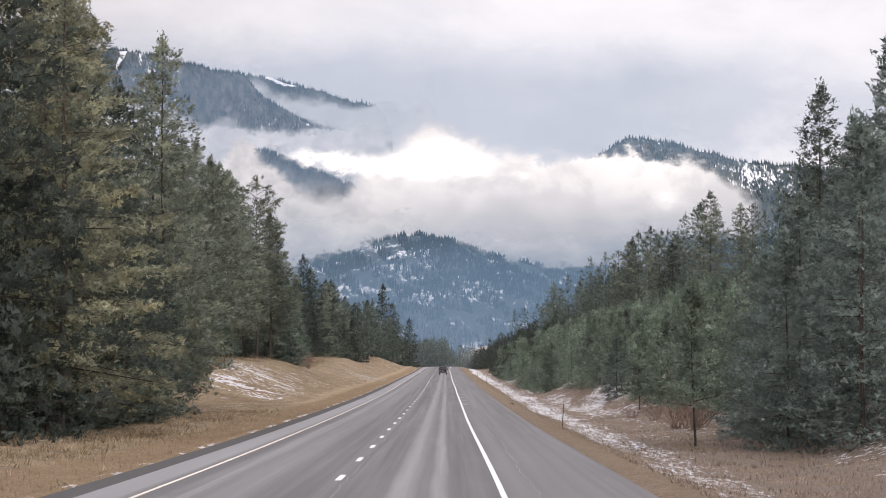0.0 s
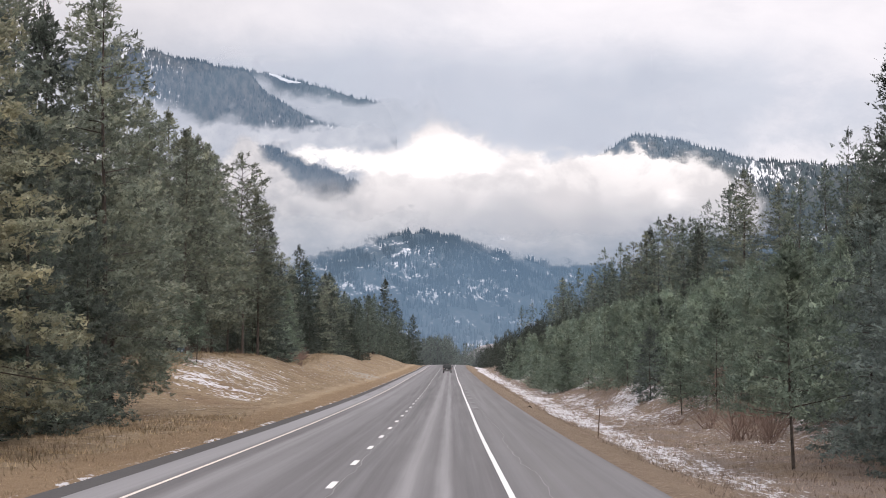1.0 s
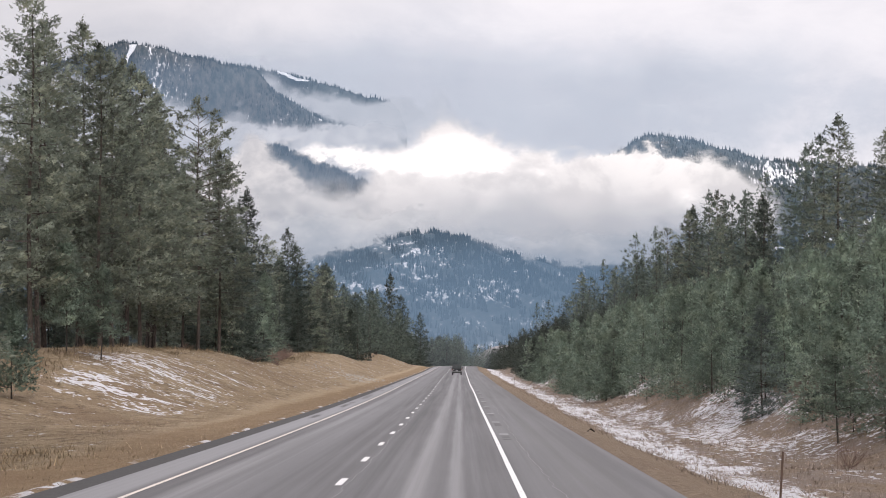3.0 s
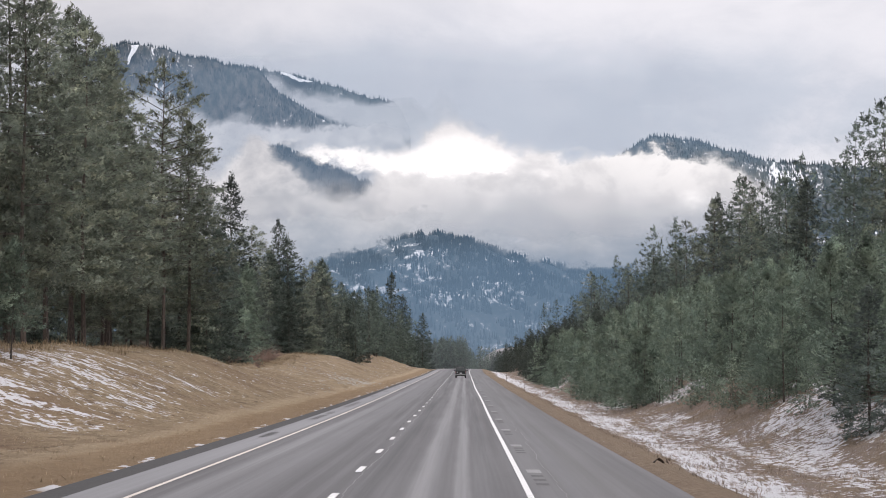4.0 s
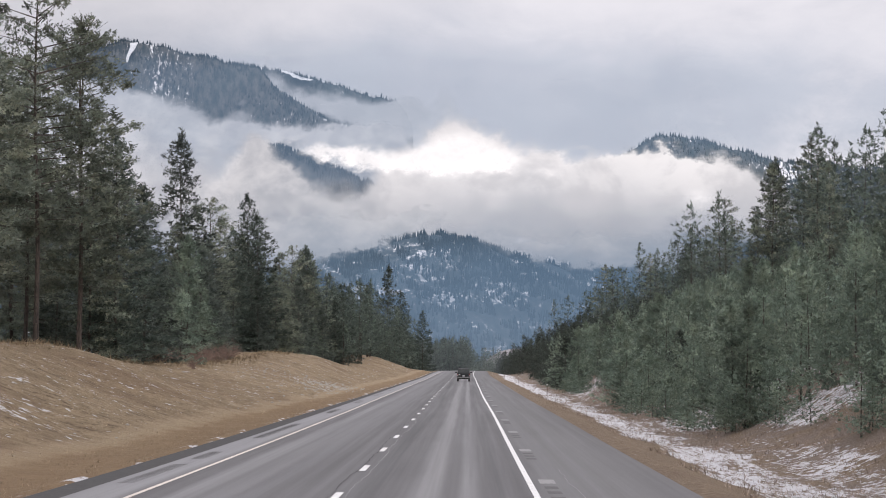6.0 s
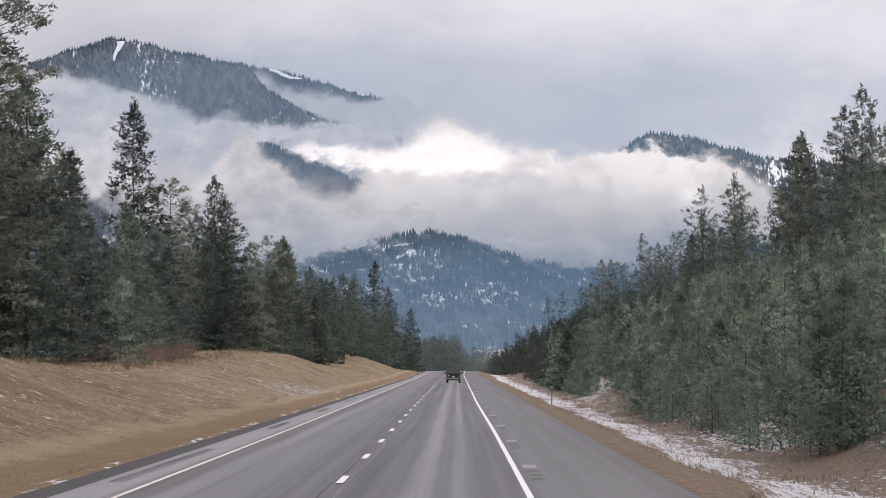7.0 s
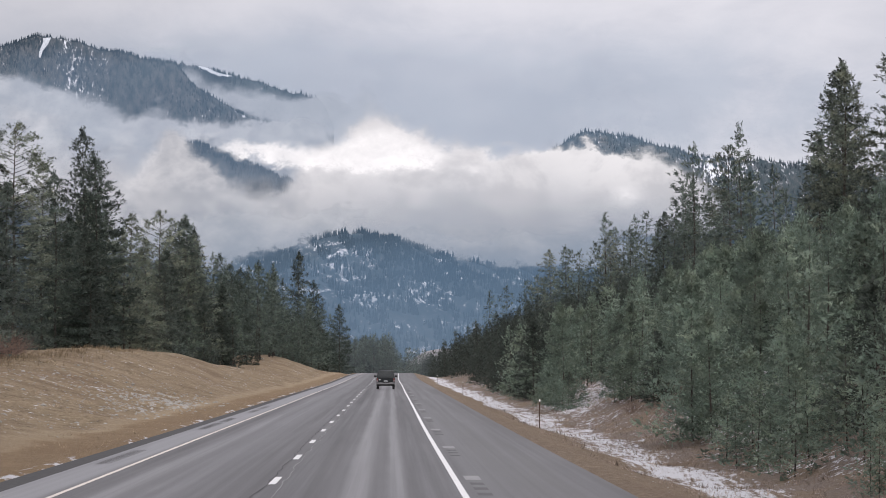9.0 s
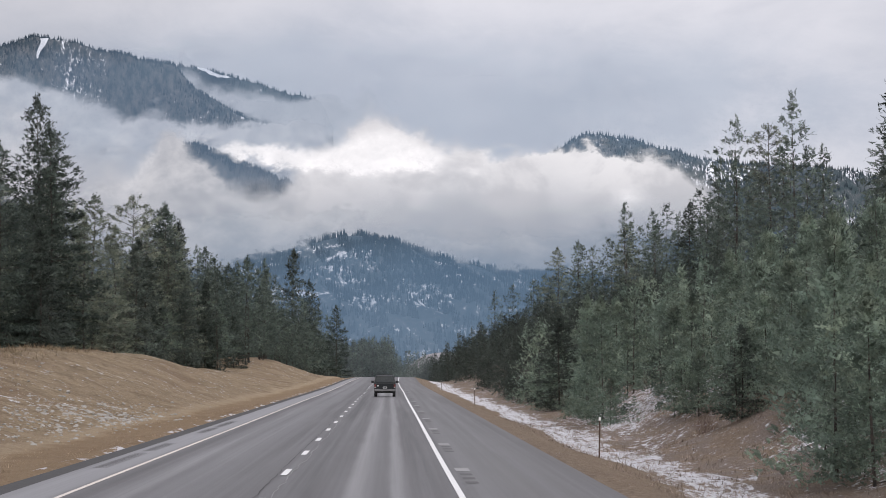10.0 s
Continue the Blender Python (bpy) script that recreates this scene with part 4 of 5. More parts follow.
for trees, group in ((WEST_A, "west wood trees"), (WEST_B, "west wood trees"), (EAST_A, "east wood trees")):
    for x, y, top, kind in trees:
        z = float(land(x, y))
        PLACED.append((x, y, 0.8))
        top += 0.8 if top > 14 else 0.2
        plant(rnd.choice(KINDS[kind]), x, y, top - z, rnd.uniform(0, 360), LABELS[kind], group)


def west_edge(y):
    """How far west the wood begins."""
    return float(-14.5 - 7.5 * ramp(y, 138, 200) - 0.5 * ramp(y, 300, 420) + 3.5 * ramp(y, 560, 640) + 5.0 * ramp(y, 700, 900))


def east_edge(y):
    return float(19.8 - 1.8 * ramp(y, 130, 200) - 2.0 * ramp(y, 205, 270) - 2.4 * ramp(y, 275, 315) + 2.6 * ramp(y, 370, 390) * ramp(y, 440, 415))


WEST, EAST = 0, 0
for k in range(9000):  # west: tall trees behind, firs and saplings at the edge
    y = rnd.uniform(96, 690) if k % 4 else rnd.uniform(100, 200)
    d = rnd.uniform(0, 1) ** 1.4 * 13
    x = west_edge(y) - 0.6 - d
    bare = 215 < y < 335 and d < 8
    if WEST < 115 and clear_of(x, y, 1.15):
        r = rnd.random()
        if bare:
            kind, top = ("tall2", rnd.uniform(15, 22)) if r < 0.8 else ("fir", rnd.uniform(4, 9))
        elif d < 4:
            kind, top = ("fir", rnd.uniform(6, 13)) if r < 0.6 else (("young", rnd.uniform(4, 9)) if r < 0.8 else ("tall", rnd.uniform(11, 17)))
        else:
            kind, top = ("tall", rnd.uniform(14, 19.5)) if r < 0.7 else ("fir", rnd.uniform(10, 17))
        plant(rnd.choice(KINDS[kind]), x, y, top, rnd.uniform(0, 360), {"young": "young bushy green pine at the wood's edge"}.get(kind, LABELS[kind]), "west wood trees")
        WEST += 1
for k in range(20000):  # east: a thick stand of young pines up the slope, old trees above
    y = rnd.uniform(112, 500)
    d = rnd.uniform(0, 1) ** 1.5 * 17
    x = east_edge(y) + d
    if EAST < 215 and clear_of(x, y, 0.62):
        z = float(land(x, y))
        top = rnd.uniform(3.2, 7.2) * (0.6 if d < 1.8 and rnd.random() < 0.5 else 1.0)
        kind = "young" if rnd.random() < 0.93 else "fir"
        plant(rnd.choice(YOUNG[:3] if kind == "young" and rnd.random() < 0.85 else KINDS[kind]), x, y, top, rnd.uniform(0, 360), L_YOUNG if kind == "young" else L_FIR, "east wood trees")
        EAST += 1


def thin_tree(seed, height, base, radius, boughs, tuft, shape, droop, thick, heart=0):
    wood, crown, normals = conifer_arrays(seed, height, base, radius, boughs, tuft, 3, shape=shape, droop=droop, thick=thick, heart=heart, coarse=1.15)
    return wood[: 6 * 2 * 8], crown, normals, height


def forest(name, spots, kinds, mats, label):
    """A wood that nobody could count, as one mesh of crowns and one of trunks."""
    crowns, trunks, soft = [], [], []
    rng = np.random.default_rng(len(spots))
    for x, y, z, h, k in spots:
        wood, crown, normals, h0 = kinds[k]
        a = rng.uniform(0, 6.283)
        r = np.array([[math.cos(a), -math.sin(a), 0], [math.sin(a), math.cos(a), 0], [0, 0, 1]])
        s = np.array([(h / h0) ** 0.8, (h / h0) ** 0.8, h / h0])
        crowns.append((crown * s) @ r.T + np.array([x, y, z]))
        soft.append(normals @ r.T)
        trunks.append((wood[::2] * s) @ r.T + np.array([x, y, z]))
    ob = new(name, soup(name, np.concatenate(crowns), mats[0], np.concatenate(soft)))
    tagged(ob, label, "woods", kind="stuff")
    ob = new(name + "_trunks", soup(name + "_trunks", np.concatenate(trunks), mats[1]))
    tagged(ob, "dark trunks standing in the wood", "woods", kind="stuff")


YOUNG_THIN = [thin_tree(51 + i, 7.0, 0.2, 2.3, 36, 0.40, "bushy", -0.04, 0.75, 2) for i in range(4)]
OLD_THIN = [thin_tree(61 + i, 20.0, 2.4, 4.3, 48, 0.72, "cone" if i % 2 else "pine", 0.14, 0.5, 1) for i in range(4)]

spots = []
for k in range(60000):
    if len(spots) >= 680:
        break
    y = rnd.uniform(105, 1250) if k % 3 else rnd.uniform(150, 650)
    x = east_edge(y) + (2.0 if y < 500 else 0.0) + rnd.uniform(0, 1) * 21
    if clear_of(x, y, 0.78 if y < 640 else 1.2):
        spots.append((x, y, float(land(x, y)), rnd.uniform(4.0, 7.0) * (1.0 if y < 700 else 1.25), rnd.randrange(4)))
for k in range(190):  # the stand goes on over the crest
    y = rnd.uniform(690, 1290)
    x = 13.5 + rnd.uniform(0, 34)
    spots.append((x, y, float(land(x, y)), rnd.uniform(6, 9.8), rnd.randrange(4)))
for k in range(420):  # saplings under and before the stand
    y = rnd.uniform(112, 560)
    x = east_edge(y) - 0.3 + rnd.uniform(0, 1) ** 1.5 * 9
    spots.append((x, y, float(land(x, y)), rnd.uniform(1.4, 3.4), rnd.randrange(4)))
# the far stand gets darker needles, its shade put into the colour
far_spots = [p for p in spots if p[1] > 520]
spots = [p for p in spots if p[1] <= 520]
forest("far_conifer_wood", far_spots, YOUNG_THIN, (FIR, BARK), "conifers beside the road near the crest, shade put into their tone")
forest("young_pine_wood", spots, YOUNG_THIN, (PINE_YOUNG, BARK), "thick stand of young pines on the slope")

spots = []
for k in range(60000):
    if len(spots) >= 360:
        break
    y = rnd.uniform(90, 1300)
    if rnd.random() < 0.5:
        x = west_edge(y) - (9 if y < 690 else 0.5) - rnd.uniform(0, 1) ** 1.2 * 26
    else:
        x = 33.5 + rnd.uniform(0, 1) ** 1.3 * 24
        if y > 800 and rnd.random() < 0.5:
            x -= 8
    if clear_of(x, y, 1.5):
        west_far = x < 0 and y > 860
        spots.append((x, y, float(land(x, y)) if y < 1290 else -4.5, rnd.uniform(12.5, 18.5) * (0.87 if x < 0 else 0.97), rnd.randrange(4)))
for k in range(130):
    y = rnd.uniform(600, 1010)
    x = west_edge(y) - rnd.uniform(0, 1) ** 1.3 * 18
    spots.append((x, y, float(land(x, y)), rnd.uniform(9, 17.4), rnd.randrange(4)))
for k in range(120):  # the wood in the bend beyond the crest
    spots.append((rnd.uniform(-20, 3.5), rnd.uniform(1040, 1120), -2.5, rnd.uniform(12, 16.5), rnd.randrange(4)))
for k in range(60):
    spots.append((rnd.uniform(2, 40), rnd.uniform(1500, 1650), -4.5, rnd.uniform(11, 19), rnd.randrange(4)))
# old crowns take the darker needles, which carry the wood's shade
forest("old_pine_wood", spots, OLD_THIN, (FIR_SHADED, BARK), "old pine wood behind the edge trees, toned dark for shade")

# ------------------------------------------------------------------ road details
SLOT = plain("rumble_slot", (0.105, 0.102, 0.104), 0.9, 0, 0.3, 5.0)
SLOT_DIM = plain("shoulder_slot_dark", (0.088, 0.085, 0.086), 0.9, 0, 0.3, 5.0)
DASH, CYCLE, FIRST_DASH = 3.05, 12.192, 55.65
for k in range(-6, 66):
    y = FIRST_DASH + CYCLE * k
    dash = strip("lane_dash", -0.07, 0.07, y - DASH / 2, y + DASH / 2, DASH / 2, 0.006, WHITE_PAINT)
    dash.parent = road
for k in range(24):  # worn pale patches along the shoulder, each after a run of milled slots
    y = 177.8 + 18.5 * k
    patch = strip("shoulder_patch", 3.70, 4.02, y - 0.9, y + 0.9, 0.9, 0.005, GHOST_PAINT)
    patch.parent = road
    for j in range(3):
        slot = strip("shoulder_slot", 3.74, 4.00, y - 2.9 - 1.9 * j, y - 2.0 - 1.9 * j, 0.9, 0.004, SLOT_DIM)
        slot.parent = road


def crack(name, u, wobble, y0, y1, width, mat, label, seed):
    rng = random.Random(seed)
    v, f, off = [], [], 0.0
    y = y0
    while y < y1:
        off = max(-wobble, min(wobble, off + rng.uniform(-0.05, 0.05)))
        w = width * rng.uniform(0.4, 1.2)
        x, z = float(glide(ROAD_X, y)) + u + off, float(glide(ROAD_Z, y)) + 0.004 - 0.012 * abs(u + off)
        v += [(x - w, y, z), (x + w, y, z)]
        y += rng.uniform(0.5, 1.2)
    f = [(2 * i, 2 * i + 1, 2 * i + 3, 2 * i + 2) for i in range(len(v) // 2 - 1)]
    return tagged(mesh_object(name, v, f, mat), label, "crack", kind="structure")


crack("road_crack_centre", 0.16, 0.045, 30, 520, 0.010, GHOST_PAINT, "thin pale crack beside the lane dashes", 3)
crack("road_crack_centre_dark", -0.12, 0.04, 200, 420, 0.009, GRAVEL, "dark filled crack beside the lane dashes", 4)
crack("road_crack_shoulder", 4.25, 0.10, 30, 240, 0.009, GHOST_PAINT, "pale winding crack along the shoulder", 5)
v, f = [], []
for k in range(520):  # milled slots of the rumble strip
    y = 205.0 + 0.42 * k
    if math.sin(y * 0.19) + 0.7 * math.sin(y * 0.43 + 1) < 0.25:
        continue
    x, z = float(glide(ROAD_X, y)), float(glide(ROAD_Z, y)) - 0.012 * 4.45 + 0.004
    i = len(v)
    v += [(x - 4.62, y, z), (x - 4.28, y, z), (x - 4.28, y + 0.17, z), (x - 4.62, y + 0.17, z)]
    f.append((i, i + 1, i + 2, i + 3))
tagged(mesh_object("rumble_strip", v, f, SLOT), "row of dark milled rumble slots in the shoulder", "rumble strip", kind="stuff")


# ------------------------------------------------------------------ grass, shrubs, posts, litter


def tufts(name, count, place, height, mat, label, seed, blades=4):
    rng = np.random.default_rng(seed)
    pts = np.array([place(rng) for _ in range(count)])
    z = land(pts[:, 0], pts[:, 1])
    n = count * blades
    c = np.repeat(np.stack([pts[:, 0], pts[:, 1], z - 0.02], 1), blades, 0) + np.concatenate([rng.normal(0, 0.09, (n, 2)), np.zeros((n, 1))], 1)
    h = height * rng.uniform(0.4, 1.2, (n, 1)) * np.repeat(rng.uniform(0.5, 1.2, (count, 1)), blades, 0)
    tip = c + np.concatenate([rng.normal(0, 0.45, (n, 2)) * h, h], 1)
    a = rng.uniform(0, 6.283, n)
    side = np.stack([np.cos(a), np.sin(a), np.zeros(n)], 1) * (0.006 + 0.04 * h)
    return tagged(new(name, soup(name, np.stack([c - side, c + side, tip], 1), mat, np.tile(np.array([0.0, -0.25, 0.97]), (n, 3, 1)))), label, "grass", kind="stuff")


def on_west(rng):
    y = 50 + 420 * rng.uniform() ** 1.4
    return -5.6 - rng.uniform() ** 0.8 * 17, y


def on_west_fringe(rng):
    y = 60 + 110 * rng.uniform()
    return -11.0 - rng.normal(0, 1.2), y


def on_west_crest(rng):
    y = 215 + 280 * rng.uniform()
    return -20.5 + rng.normal(0, 1.0), y


def on_east(rng):
    y = 55 + 400 * rng.uniform() ** 1.4
    return 8.2 + rng.uniform() ** 0.9 * 10.5, y


tufts("dry_grass_west", 16000, on_west, 0.11, DRY_BLADES, "short dry tan grass on the bank", 81)
tufts("dry_grass_fringe", 2600, on_west_fringe, 0.24, GOLD_BLADES, "tall golden dry grass before the trees", 82)
tufts("dry_grass_crest", 3200, on_west_crest, 0.34, GOLD_BLADES, "dry grass along the top of the bank", 83)
tufts("dry_grass_east", 16000, on_east, 0.17, PALE_BLADES, "rusty dry grass in the ditch and slope", 84)


def shrub_mesh(seed, size, count):
    rng = np.random.default_rng(seed)
    tri = []
    for i in range(count):
        a, e = rng.uniform(0, 6.283), rng.uniform(0.5, 1.5)
        d = np.array([math.cos(a) * math.cos(e), math.sin(a) * math.cos(e), math.sin(e)])
        p0 = np.array([rng.normal(0, 0.12), rng.normal(0, 0.12), 0]) * size
        p1 = p0 + d * size * rng.uniform(0.35, 0.6)
        for j in range(3):
            p2 = p1 + (d + rng.normal(0, 0.35, 3)) * size * rng.uniform(0.2, 0.5)
            tri.append(stick([p0 if j == 0 else p0 + (p1 - p0) * 0.7, p1, p2], [0.008 * size, 0.005 * size, 0.002 * size], 3))
    return soup("stem_clump", np.concatenate(tri), TWIG)


SHRUBS = [shrub_mesh(91 + i, 1.0, 42) for i in range(3)]
SHRUB_SPOTS = [(16.4, 139, 1.7), (17.4, 146, 2.2), (16.8, 153, 2.6), (17.8, 160, 1.6), (18.9, 128, 2.0), (20.2, 121, 1.9), (15.6, 176, 1.2), (16.6, 250, 1.1), (15.9, 300, 1.0), (-20.6, 394, 1.6), (-21.2, 398, 1.9), (-21.0, 410, 1.7), (-22.6, 709, 1.8), (-21.5, 420, 2.2), (-20.8, 300, 1.0), (16.2, 330, 1.0), (15.3, 410, 1.1)]
SHRUB_SPOTS += [(-17.9, 365.3, 0.9), (-18.2, 366.4, 0.8), (19.6, 188, 2.4), (20.6, 191, 2.2), (16.3, 163, 1.5)]
SHRUB_SPOTS += [(-21.2 - 0.35 * (k % 5), 372 + 5.2 * k, 1.2 + 0.25 * (k % 4)) for k in range(14)]
for x, y, size in SHRUB_SPOTS:
    ob = new("bare_shrub")
    ob.matrix_world = pose(x, y, float(land(x, y)) - 0.05, 0, 0, rnd.uniform(0, 360)) @ Matrix.Diagonal((size, size, size, 1))
    sub("twiggy_crown", rnd.choice(SHRUBS), ob)
    tagged(ob, "leafless reddish-brown shrub beside the trees", "shrub", "bare shrubs")

POST_STEEL = plain("rusty_post", (0.10, 0.065, 0.05), 0.8, 0.3, 0.4, 9.0)
REFLECTOR = plain("reflector_white", (0.75, 0.75, 0.72), 0.4, 0, 0.1, 9.0)


def box(bm, lo, hi, bev=0.0):
    r = bmesh.ops.create_cube(bm, size=1.0)
    lo, hi = Vector(lo), Vector(hi)
    for q in r["verts"]:
        q.co = Vector([lo[i] + (q.co[i] + 0.5) * (hi[i] - lo[i]) for i in range(3)])
    if bev:
        es = list({e for q in r["verts"] for e in q.link_edges})
        bmesh.ops.bevel(bm, geom=es, offset=bev, segments=2, affect="EDGES", profile=0.7)
    return bm


def roadside_post(x, y, tall, lean, label, plate=True):
    ob = new("roadside_post")
    ob.matrix_world = pose(x, y, float(land(x, y)) - 0.02, 0, lean, 0)
    bm = box(bmesh.new(), (-0.024, -0.018, -0.3), (0.024, 0.018, tall), 0.005)
    part("post", bm, POST_STEEL, ob)
    if plate:
        part("reflector", box(bmesh.new(), (-0.036, -0.030, tall - 0.09), (0.036, -0.019, tall + 0.015), 0.004), REFLECTOR, ob, "white reflector plate")
    tagged(ob, label, "post", "roadside posts")


roadside_post(9.25, 145, 1.42, 3.5, "leaning rusty steel marker post in the grass", False)
for y in (385, 500, 622):
    roadside_post(8.75, y, 1.3, 0.6, "rusty steel marker post with a white reflector")

# a curled dark scrap on the verge, made up in place of a likely bird
bm = bmesh.new()
n = 9
rows = []
for i in range(n):
    a = i / (n - 1)
    rows.append([bm.verts.new((0.34 * (a - 0.5) + 0.03 * math.sin(7 * a), w + 0.02 * math.sin(5 * a), 0.02 + 0.16 * math.sin(math.pi * a) ** 0.7 * (1.0 if w < 0 else 0.6) + h)) for w, h in ((-0.07, 0), (0.07, 0.01), (0.07, 0.035), (-0.07, 0.03))])
for r, q in zip(rows[:-1], rows[1:]):
    for j in range(4):
        bm.faces.new((r[j], r[(j + 1) % 4], q[(j + 1) % 4], q[j]))
for r in (rows[0], rows[-1]):
    bm.faces.new(r)
scrap = part("tyre_scrap", bm, plain("dark_brown_scrap", (0.04, 0.027, 0.02), 0.85, 0, 0.3, 12.0), None)
scrap.matrix_world = pose(7.4, 187, float(land(7.4, 187)) - 0.01, 0, 0, 25) @ Matrix.Diagonal((0.8, 0.8, 0.8, 1))
tagged(scrap, "curled dark brown scrap on the verge in place of a likely bird", "litter")

# pale stones washed out of the bank
STONE = plain("pale_stone", (0.29, 0.275, 0.25), 0.9, 0, 0.5, 3.0)


def stone_tris(rng, size):
    bm = bmesh.new()
    bmesh.ops.create_icosphere(bm, subdivisions=1, radius=1.0)
    for q in bm.verts:
        q.co *= rng.uniform(0.7, 1.2)
    t = np.array([[(w.co.x * size, w.co.y * size, w.co.z * size * 0.55) for w in face.verts] for face in bm.faces])
    bm.free()
    return t


rng = np.random.default_rng(17)
shapes = [stone_tris(rng, 1.0) for _ in range(6)]
tri = []
for k in range(1100):
    y = rng.uniform(255, 560) if k % 5 < 1 else rng.normal(414, 13)
    x = rng.normal(-10.9, 1.1) if k % 3 else rng.uniform(-18, -9)
    if abs(y - 408) > 36 and math.sin(y / 17.0) + 0.6 * math.sin(y / 7.3 + 1) < rng.uniform(-0.9, 1.0):
        continue
    tri.append(shapes[k % 6] * rng.uniform(0.04, 0.08 + 0.12 * rng.uniform() ** 2) + np.array([x, y, float(land(x, y))]))
tagged(new("bank_rubble", soup("bank_rubble", np.concatenate(tri), STONE)), "pale stones scattered over the dry bank", "rubble", kind="stuff")

# a fallen tree with a little snow on it
LOG = plain("dead_wood", (0.15, 0.125, 0.105), 0.95, 0, 0.4, 3.0)
log = new("fallen_log")
log.matrix_world = pose(-23.6, 402, float(land(-23.6, 402)) + 0.16, 0, 0, 62)
trunk_tri = np.concatenate([stick([(-2.4, 0, 0), (-0.5, 0.08, 0.05), (2.2, 0.0, 0.25)], [0.17, 0.15, 0.09], 8), stick([(1.1, 0, 0.15), (1.5, 0.1, 1.1)], [0.06, 0.02], 5), stick([(0.2, 0, 0.1), (0.0, 0.5, 0.8)], [0.05, 0.02], 5)])
sub("trunk", soup("trunk", trunk_tri, LOG), log)
tagged(log, "fallen grey dead log with broken limbs", "log")

# ------------------------------------------------------------------ the car ahead: a small boxy off-roader
PAINT = plain("car_paint_near_black", (0.012, 0.015, 0.017), 0.5, 0.0, 0.2, 2.0, 0.25)
TRIM = plain("car_trim_black", (0.018, 0.018, 0.019), 0.6, 0, 0.2, 8.0)
CHROME = plain("car_bumper_grey", (0.17, 0.17, 0.175), 0.6, 0.2, 0.2, 4.0)
RUBBER = plain("tyre_rubber", (0.022, 0.021, 0.021), 0.9, 0, 0.2, 9.0)
RIM = plain("wheel_rim", (0.35, 0.35, 0.36), 0.4, 0.8, 0.2, 9.0)
RED = plain("tail_lamp_red", (0.13, 0.018, 0.015), 0.3, 0, 0.1, 9.0, 0.6)
PLATE = plain("plate_pale", (0.42, 0.43, 0.45), 0.5, 0, 0.05, 9.0)
GLASS = plain("tinted_glass", (0.02, 0.025, 0.028), 0.3, 0, 0.1, 1.0, 0.1)


def loft(sections, cap=True):
    """A skin over rings of equal length."""
    bm = bmesh.new()
    rings = [[bm.verts.new(p) for p in s] for s in sections]
    for r, q in zip(rings[:-1], rings[1:]):
        for j in range(len(r)):
            k = (j + 1) % len(r)
            bm.faces.new((r[j], r[k], q[k], q[j]))
    if cap:
        bm.faces.new(rings[0][::-1])
        bm.faces.new(rings[-1])
    bmesh.ops.recalc_face_normals(bm, faces=bm.faces)
    return bm


def slab(y, low, high, half_low, half_high, r=0.07):
    """One rounded cross-section of the body at y."""
    pts = []
    for cx, cz, a0 in ((half_high - r, high - r, 0), (-half_high + r, high - r, 90), (-half_low + r, low + r, 180), (half_low - r, low + r, 270)):
        for k in range(4):
            a = radians(a0 + 30 * k)
            pts.append((cx + r * math.cos(a), y, cz + r * math.sin(a)))
    return pts


def wheel(parent, x, y):
    hub = new("wheel")
    hub.parent = parent
    hub.matrix_world = pose(x, y, 0.35, 0, 90, 0)
    prof = [(0.21, -0.10), (0.31, -0.11), (0.345, -0.085), (0.35, 0.0), (0.345, 0.085), (0.31, 0.11), (0.21, 0.10)]
    bm = loft([[(p[0] * math.cos(radians(a)), p[0] * math.sin(radians(a)), p[1]) for p in prof] for a in range(0, 361, 15)], False)
    bmesh.ops.remove_doubles(bm, verts=bm.verts, dist=0.0005)
    part("tyre", bm, RUBBER, hub)
    bm = bmesh.new()
    bmesh.ops.create_cone(bm, cap_ends=True, segments=24, radius1=0.215, radius2=0.20, depth=0.14)
    bmesh.ops.inset_region(bm, faces=[q for q in bm.faces if len(q.verts) > 4], thickness=0.05, depth=-0.03)
    part("rim", bm, RIM, hub)


suv = new("off_road_car")
part("body", loft([slab(-1.98, 0.50, 0.98, 0.76, 0.80), slab(-1.93, 0.44, 1.06, 0.81, 0.83), slab(-0.6, 0.40, 1.08, 0.83, 0.84), slab(0.9, 0.40, 1.06, 0.83, 0.83), slab(1.75, 0.42, 1.02, 0.80, 0.79), slab(1.98, 0.50, 0.92, 0.70, 0.70)]), PAINT, suv)
part("cabin", loft([slab(-1.93, 1.02, 1.06, 0.80, 0.80, 0.015), slab(-1.74, 1.0, 1.62, 0.82, 0.66, 0.05), slab(-1.2, 1.0, 1.68, 0.82, 0.68, 0.06), slab(0.0, 1.0, 1.67, 0.82, 0.68, 0.06), slab(0.35, 1.0, 1.58, 0.81, 0.66, 0.05), slab(0.95, 0.98, 1.06, 0.80, 0.78, 0.015)]), PAINT, suv)


def pane(name, corners, mat, parent, thick=0.012, label=""):
    a, b, c, d = [Vector(q) for q in corners]
    nrm = (b - a).cross(d - a).normalized() * thick
    bm = bmesh.new()
    f0 = [bm.verts.new(q) for q in (a, b, c, d)]
    f1 = [bm.verts.new(q + nrm) for q in (a, b, c, d)]
    bm.faces.new(f0[::-1])
    bm.faces.new(f1)
    for i in range(4):
        bm.faces.new((f0[i], f0[(i + 1) % 4], f1[(i + 1) % 4], f1[i]))
    bmesh.ops.bevel(bm, geom=list(bm.edges), offset=0.004, segments=1, affect="EDGES")
    return part(name, bm, mat, parent, label)


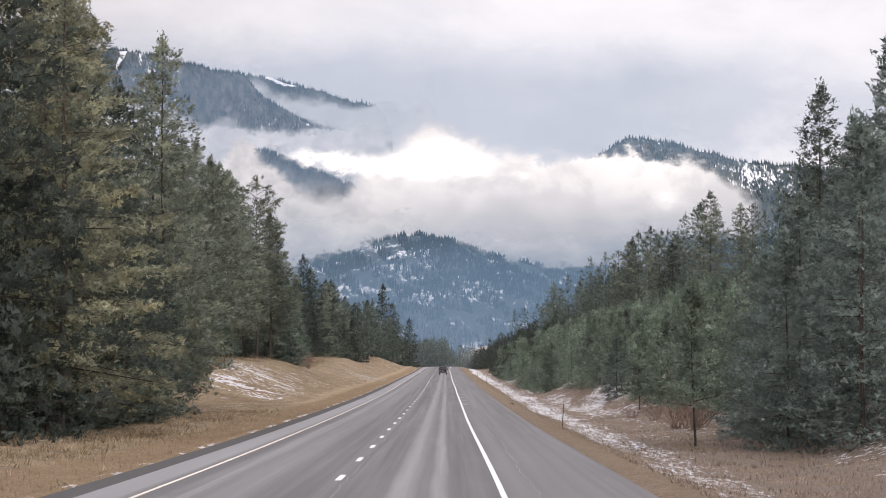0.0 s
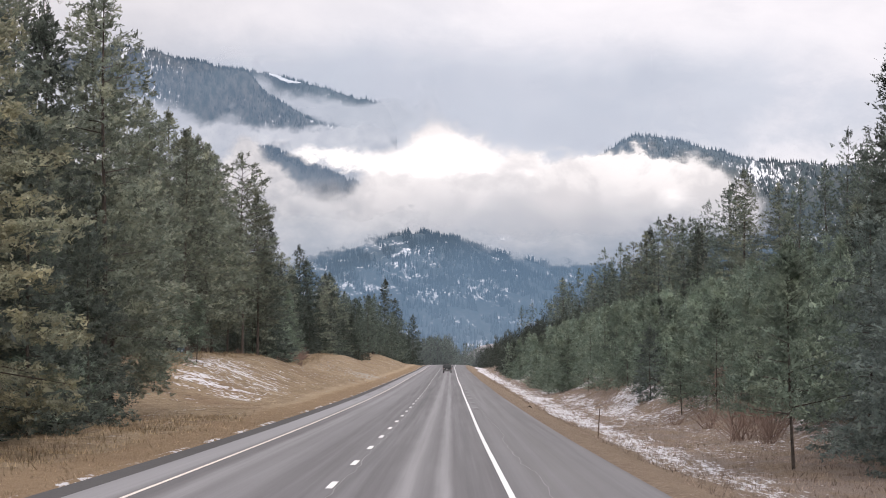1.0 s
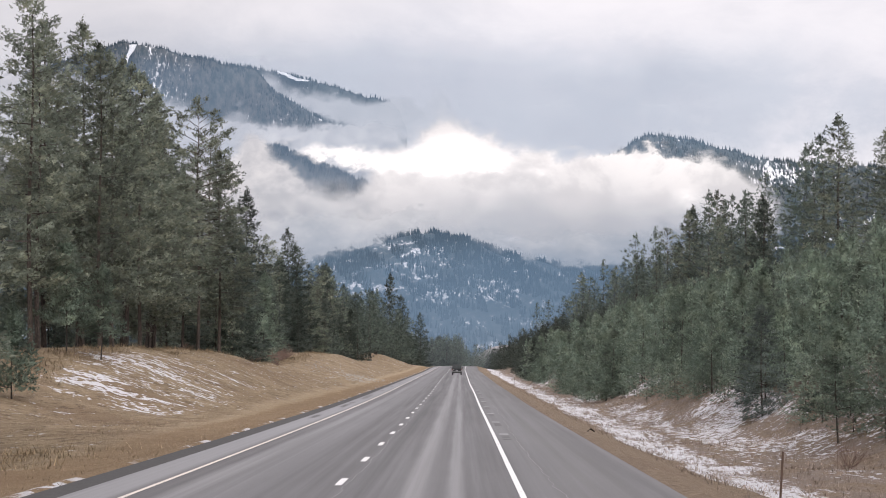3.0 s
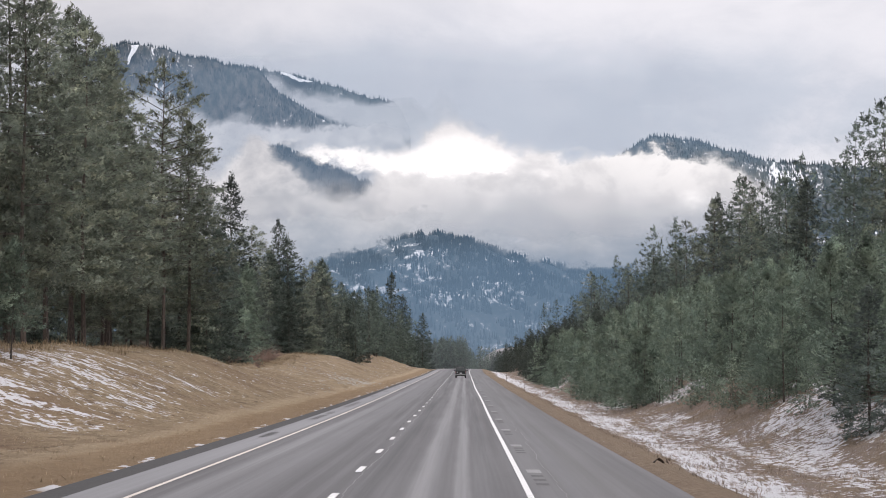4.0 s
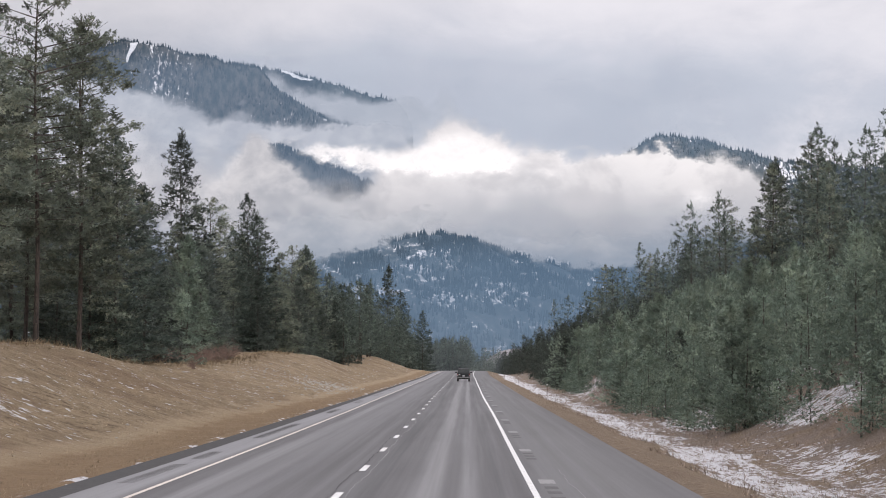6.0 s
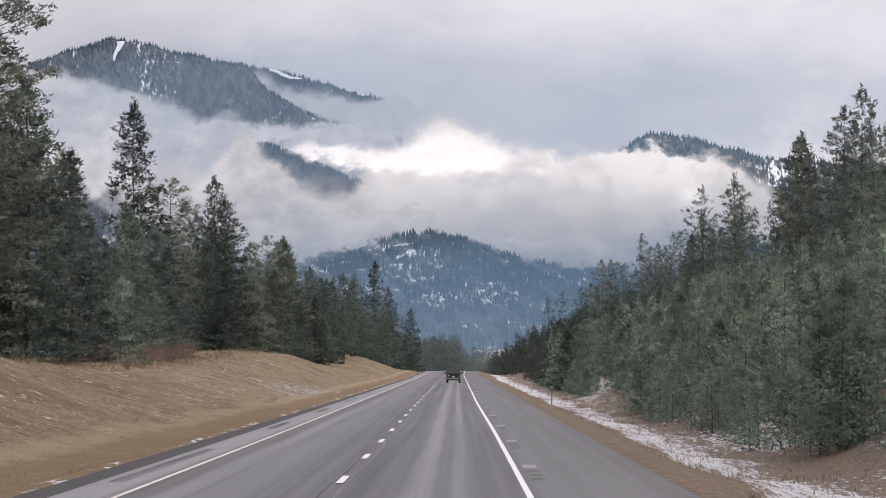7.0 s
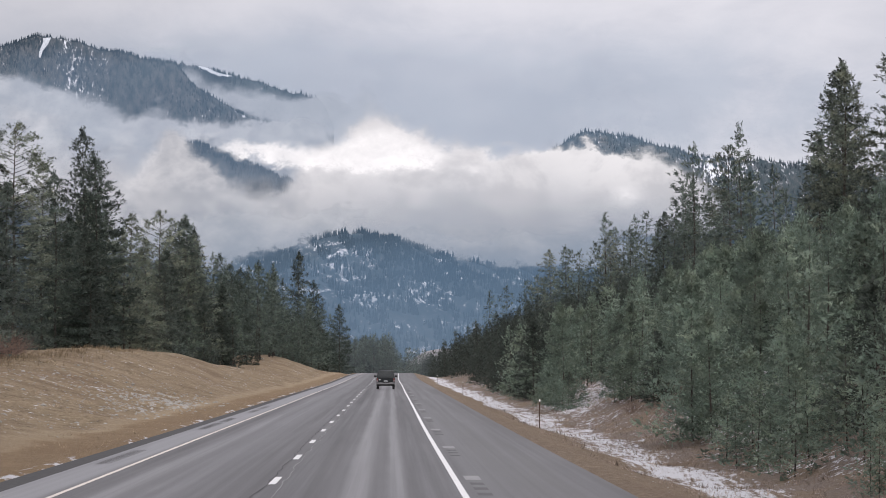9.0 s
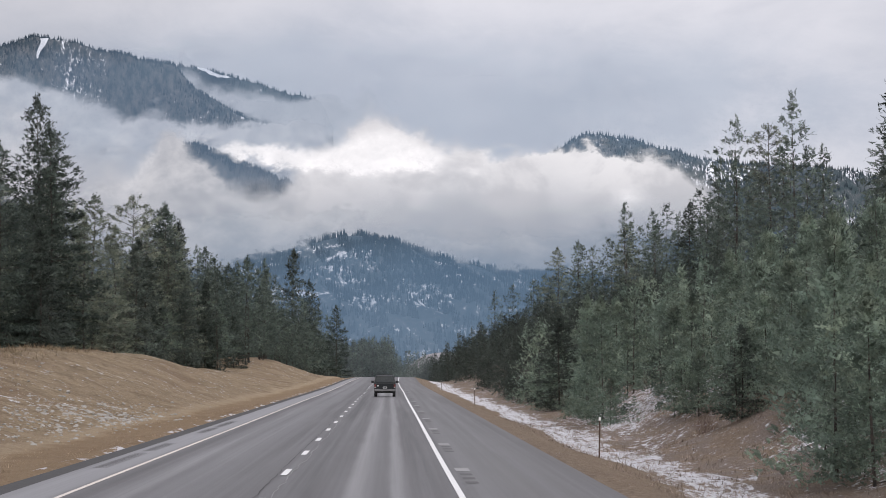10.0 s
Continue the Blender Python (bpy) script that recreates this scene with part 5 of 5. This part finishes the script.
tailgate = part("tailgate", box(bmesh.new(), (-0.66, -2.0, 0.60), (0.66, -1.95, 1.03), 0.02), PAINT, suv)
pane("rear_window", [(-0.66, -1.945, 1.10), (0.66, -1.945, 1.10), (0.585, -1.78, 1.55), (-0.585, -1.78, 1.55)], GLASS, suv)
for sx in (-1, 1):
    for name, y0, y1, t0, t1 in (("rear_side_window", -1.72, -0.75, -1.66, -0.75), ("side_window", -0.65, 0.75, -0.65, 0.22)):
        pts = [(sx * 0.826, y0, 1.12), (sx * 0.826, y1, 1.12), (sx * 0.71, t1, 1.55), (sx * 0.71, t0, 1.55)]
        pane(name, pts if sx > 0 else pts[::-1], GLASS, suv)
    lamp = part("tail_light", box(bmesh.new(), (sx * 0.745 - 0.062, -2.005, 0.68), (sx * 0.745 + 0.062, -1.94, 0.98), 0.015), RED, suv, "red tail lamp")
    part("lens_white", box(bmesh.new(), (sx * 0.745 - 0.05, -2.012, 0.70), (sx * 0.745 + 0.05, -2.002, 0.77), 0.004), PLATE, lamp, "white reversing lens")
    mirror = part("door_mirror", box(bmesh.new(), (sx * 0.96 - 0.11, 0.52, 1.06), (sx * 0.96 + 0.11, 0.64, 1.24), 0.03), TRIM, suv)
    part("arm", box(bmesh.new(), (sx * 0.83 - 0.05, 0.55, 1.09), (sx * 0.83 + 0.05, 0.60, 1.14), 0.008), TRIM, mirror)
    part("roof_rail", box(bmesh.new(), (sx * 0.58 - 0.02, -1.55, 1.70), (sx * 0.58 + 0.02, 0.0, 1.735), 0.01), TRIM, suv)
    part("mud_flap", box(bmesh.new(), (sx * 0.70 - 0.11, -1.60, 0.16), (sx * 0.70 + 0.11, -1.58, 0.44), 0.006), TRIM, suv)
for y in (-1.3, -0.3):
    part("roof_bar", box(bmesh.new(), (-0.58, y - 0.025, 1.715), (0.58, y + 0.025, 1.75), 0.01), TRIM, suv)
bumper = part("rear_bumper", box(bmesh.new(), (-0.80, -2.10, 0.44), (0.80, -1.96, 0.60), 0.03), CHROME, suv, "pale grey rear bumper")
part("step_pad", box(bmesh.new(), (-0.34, -2.105, 0.575), (0.34, -1.97, 0.607), 0.005), TRIM, bumper)
part("front_bumper", box(bmesh.new(), (-0.78, 1.93, 0.42), (0.78, 2.07, 0.60), 0.03), CHROME, suv)
plate = part("number_plate", box(bmesh.new(), (-0.16, -2.018, 0.64), (0.16, -1.998, 0.79), 0.004), PLATE, suv)
part("plate_bar", box(bmesh.new(), (-0.11, -2.022, 0.69), (0.11, -2.0185, 0.74)), TRIM, plate)
part("badge", box(bmesh.new(), (-0.60, -2.012, 0.80), (-0.46, -1.998, 0.91), 0.004), PLATE, suv, "pale square sticker")
part("underbody", box(bmesh.new(), (-0.62, -1.85, 0.30), (0.62, 1.85, 0.46), 0.03), TRIM, suv)
part("rear_axle", box(bmesh.new(), (-0.66, -1.31, 0.30), (0.66, -1.19, 0.40), 0.03), TRIM, suv)
for sx in (-0.71, 0.71):
    for y in (-1.25, 1.25):
        wheel(suv, sx, y)
CAR_X, CAR_Y = 1.76, 499.0
suv.matrix_world = pose(CAR_X, CAR_Y, float(glide(ROAD_Z, CAR_Y)) - 0.012 * CAR_X + 0.0)
tagged(suv, "small boxy near-black off-road car with a grey rear bumper", "car")
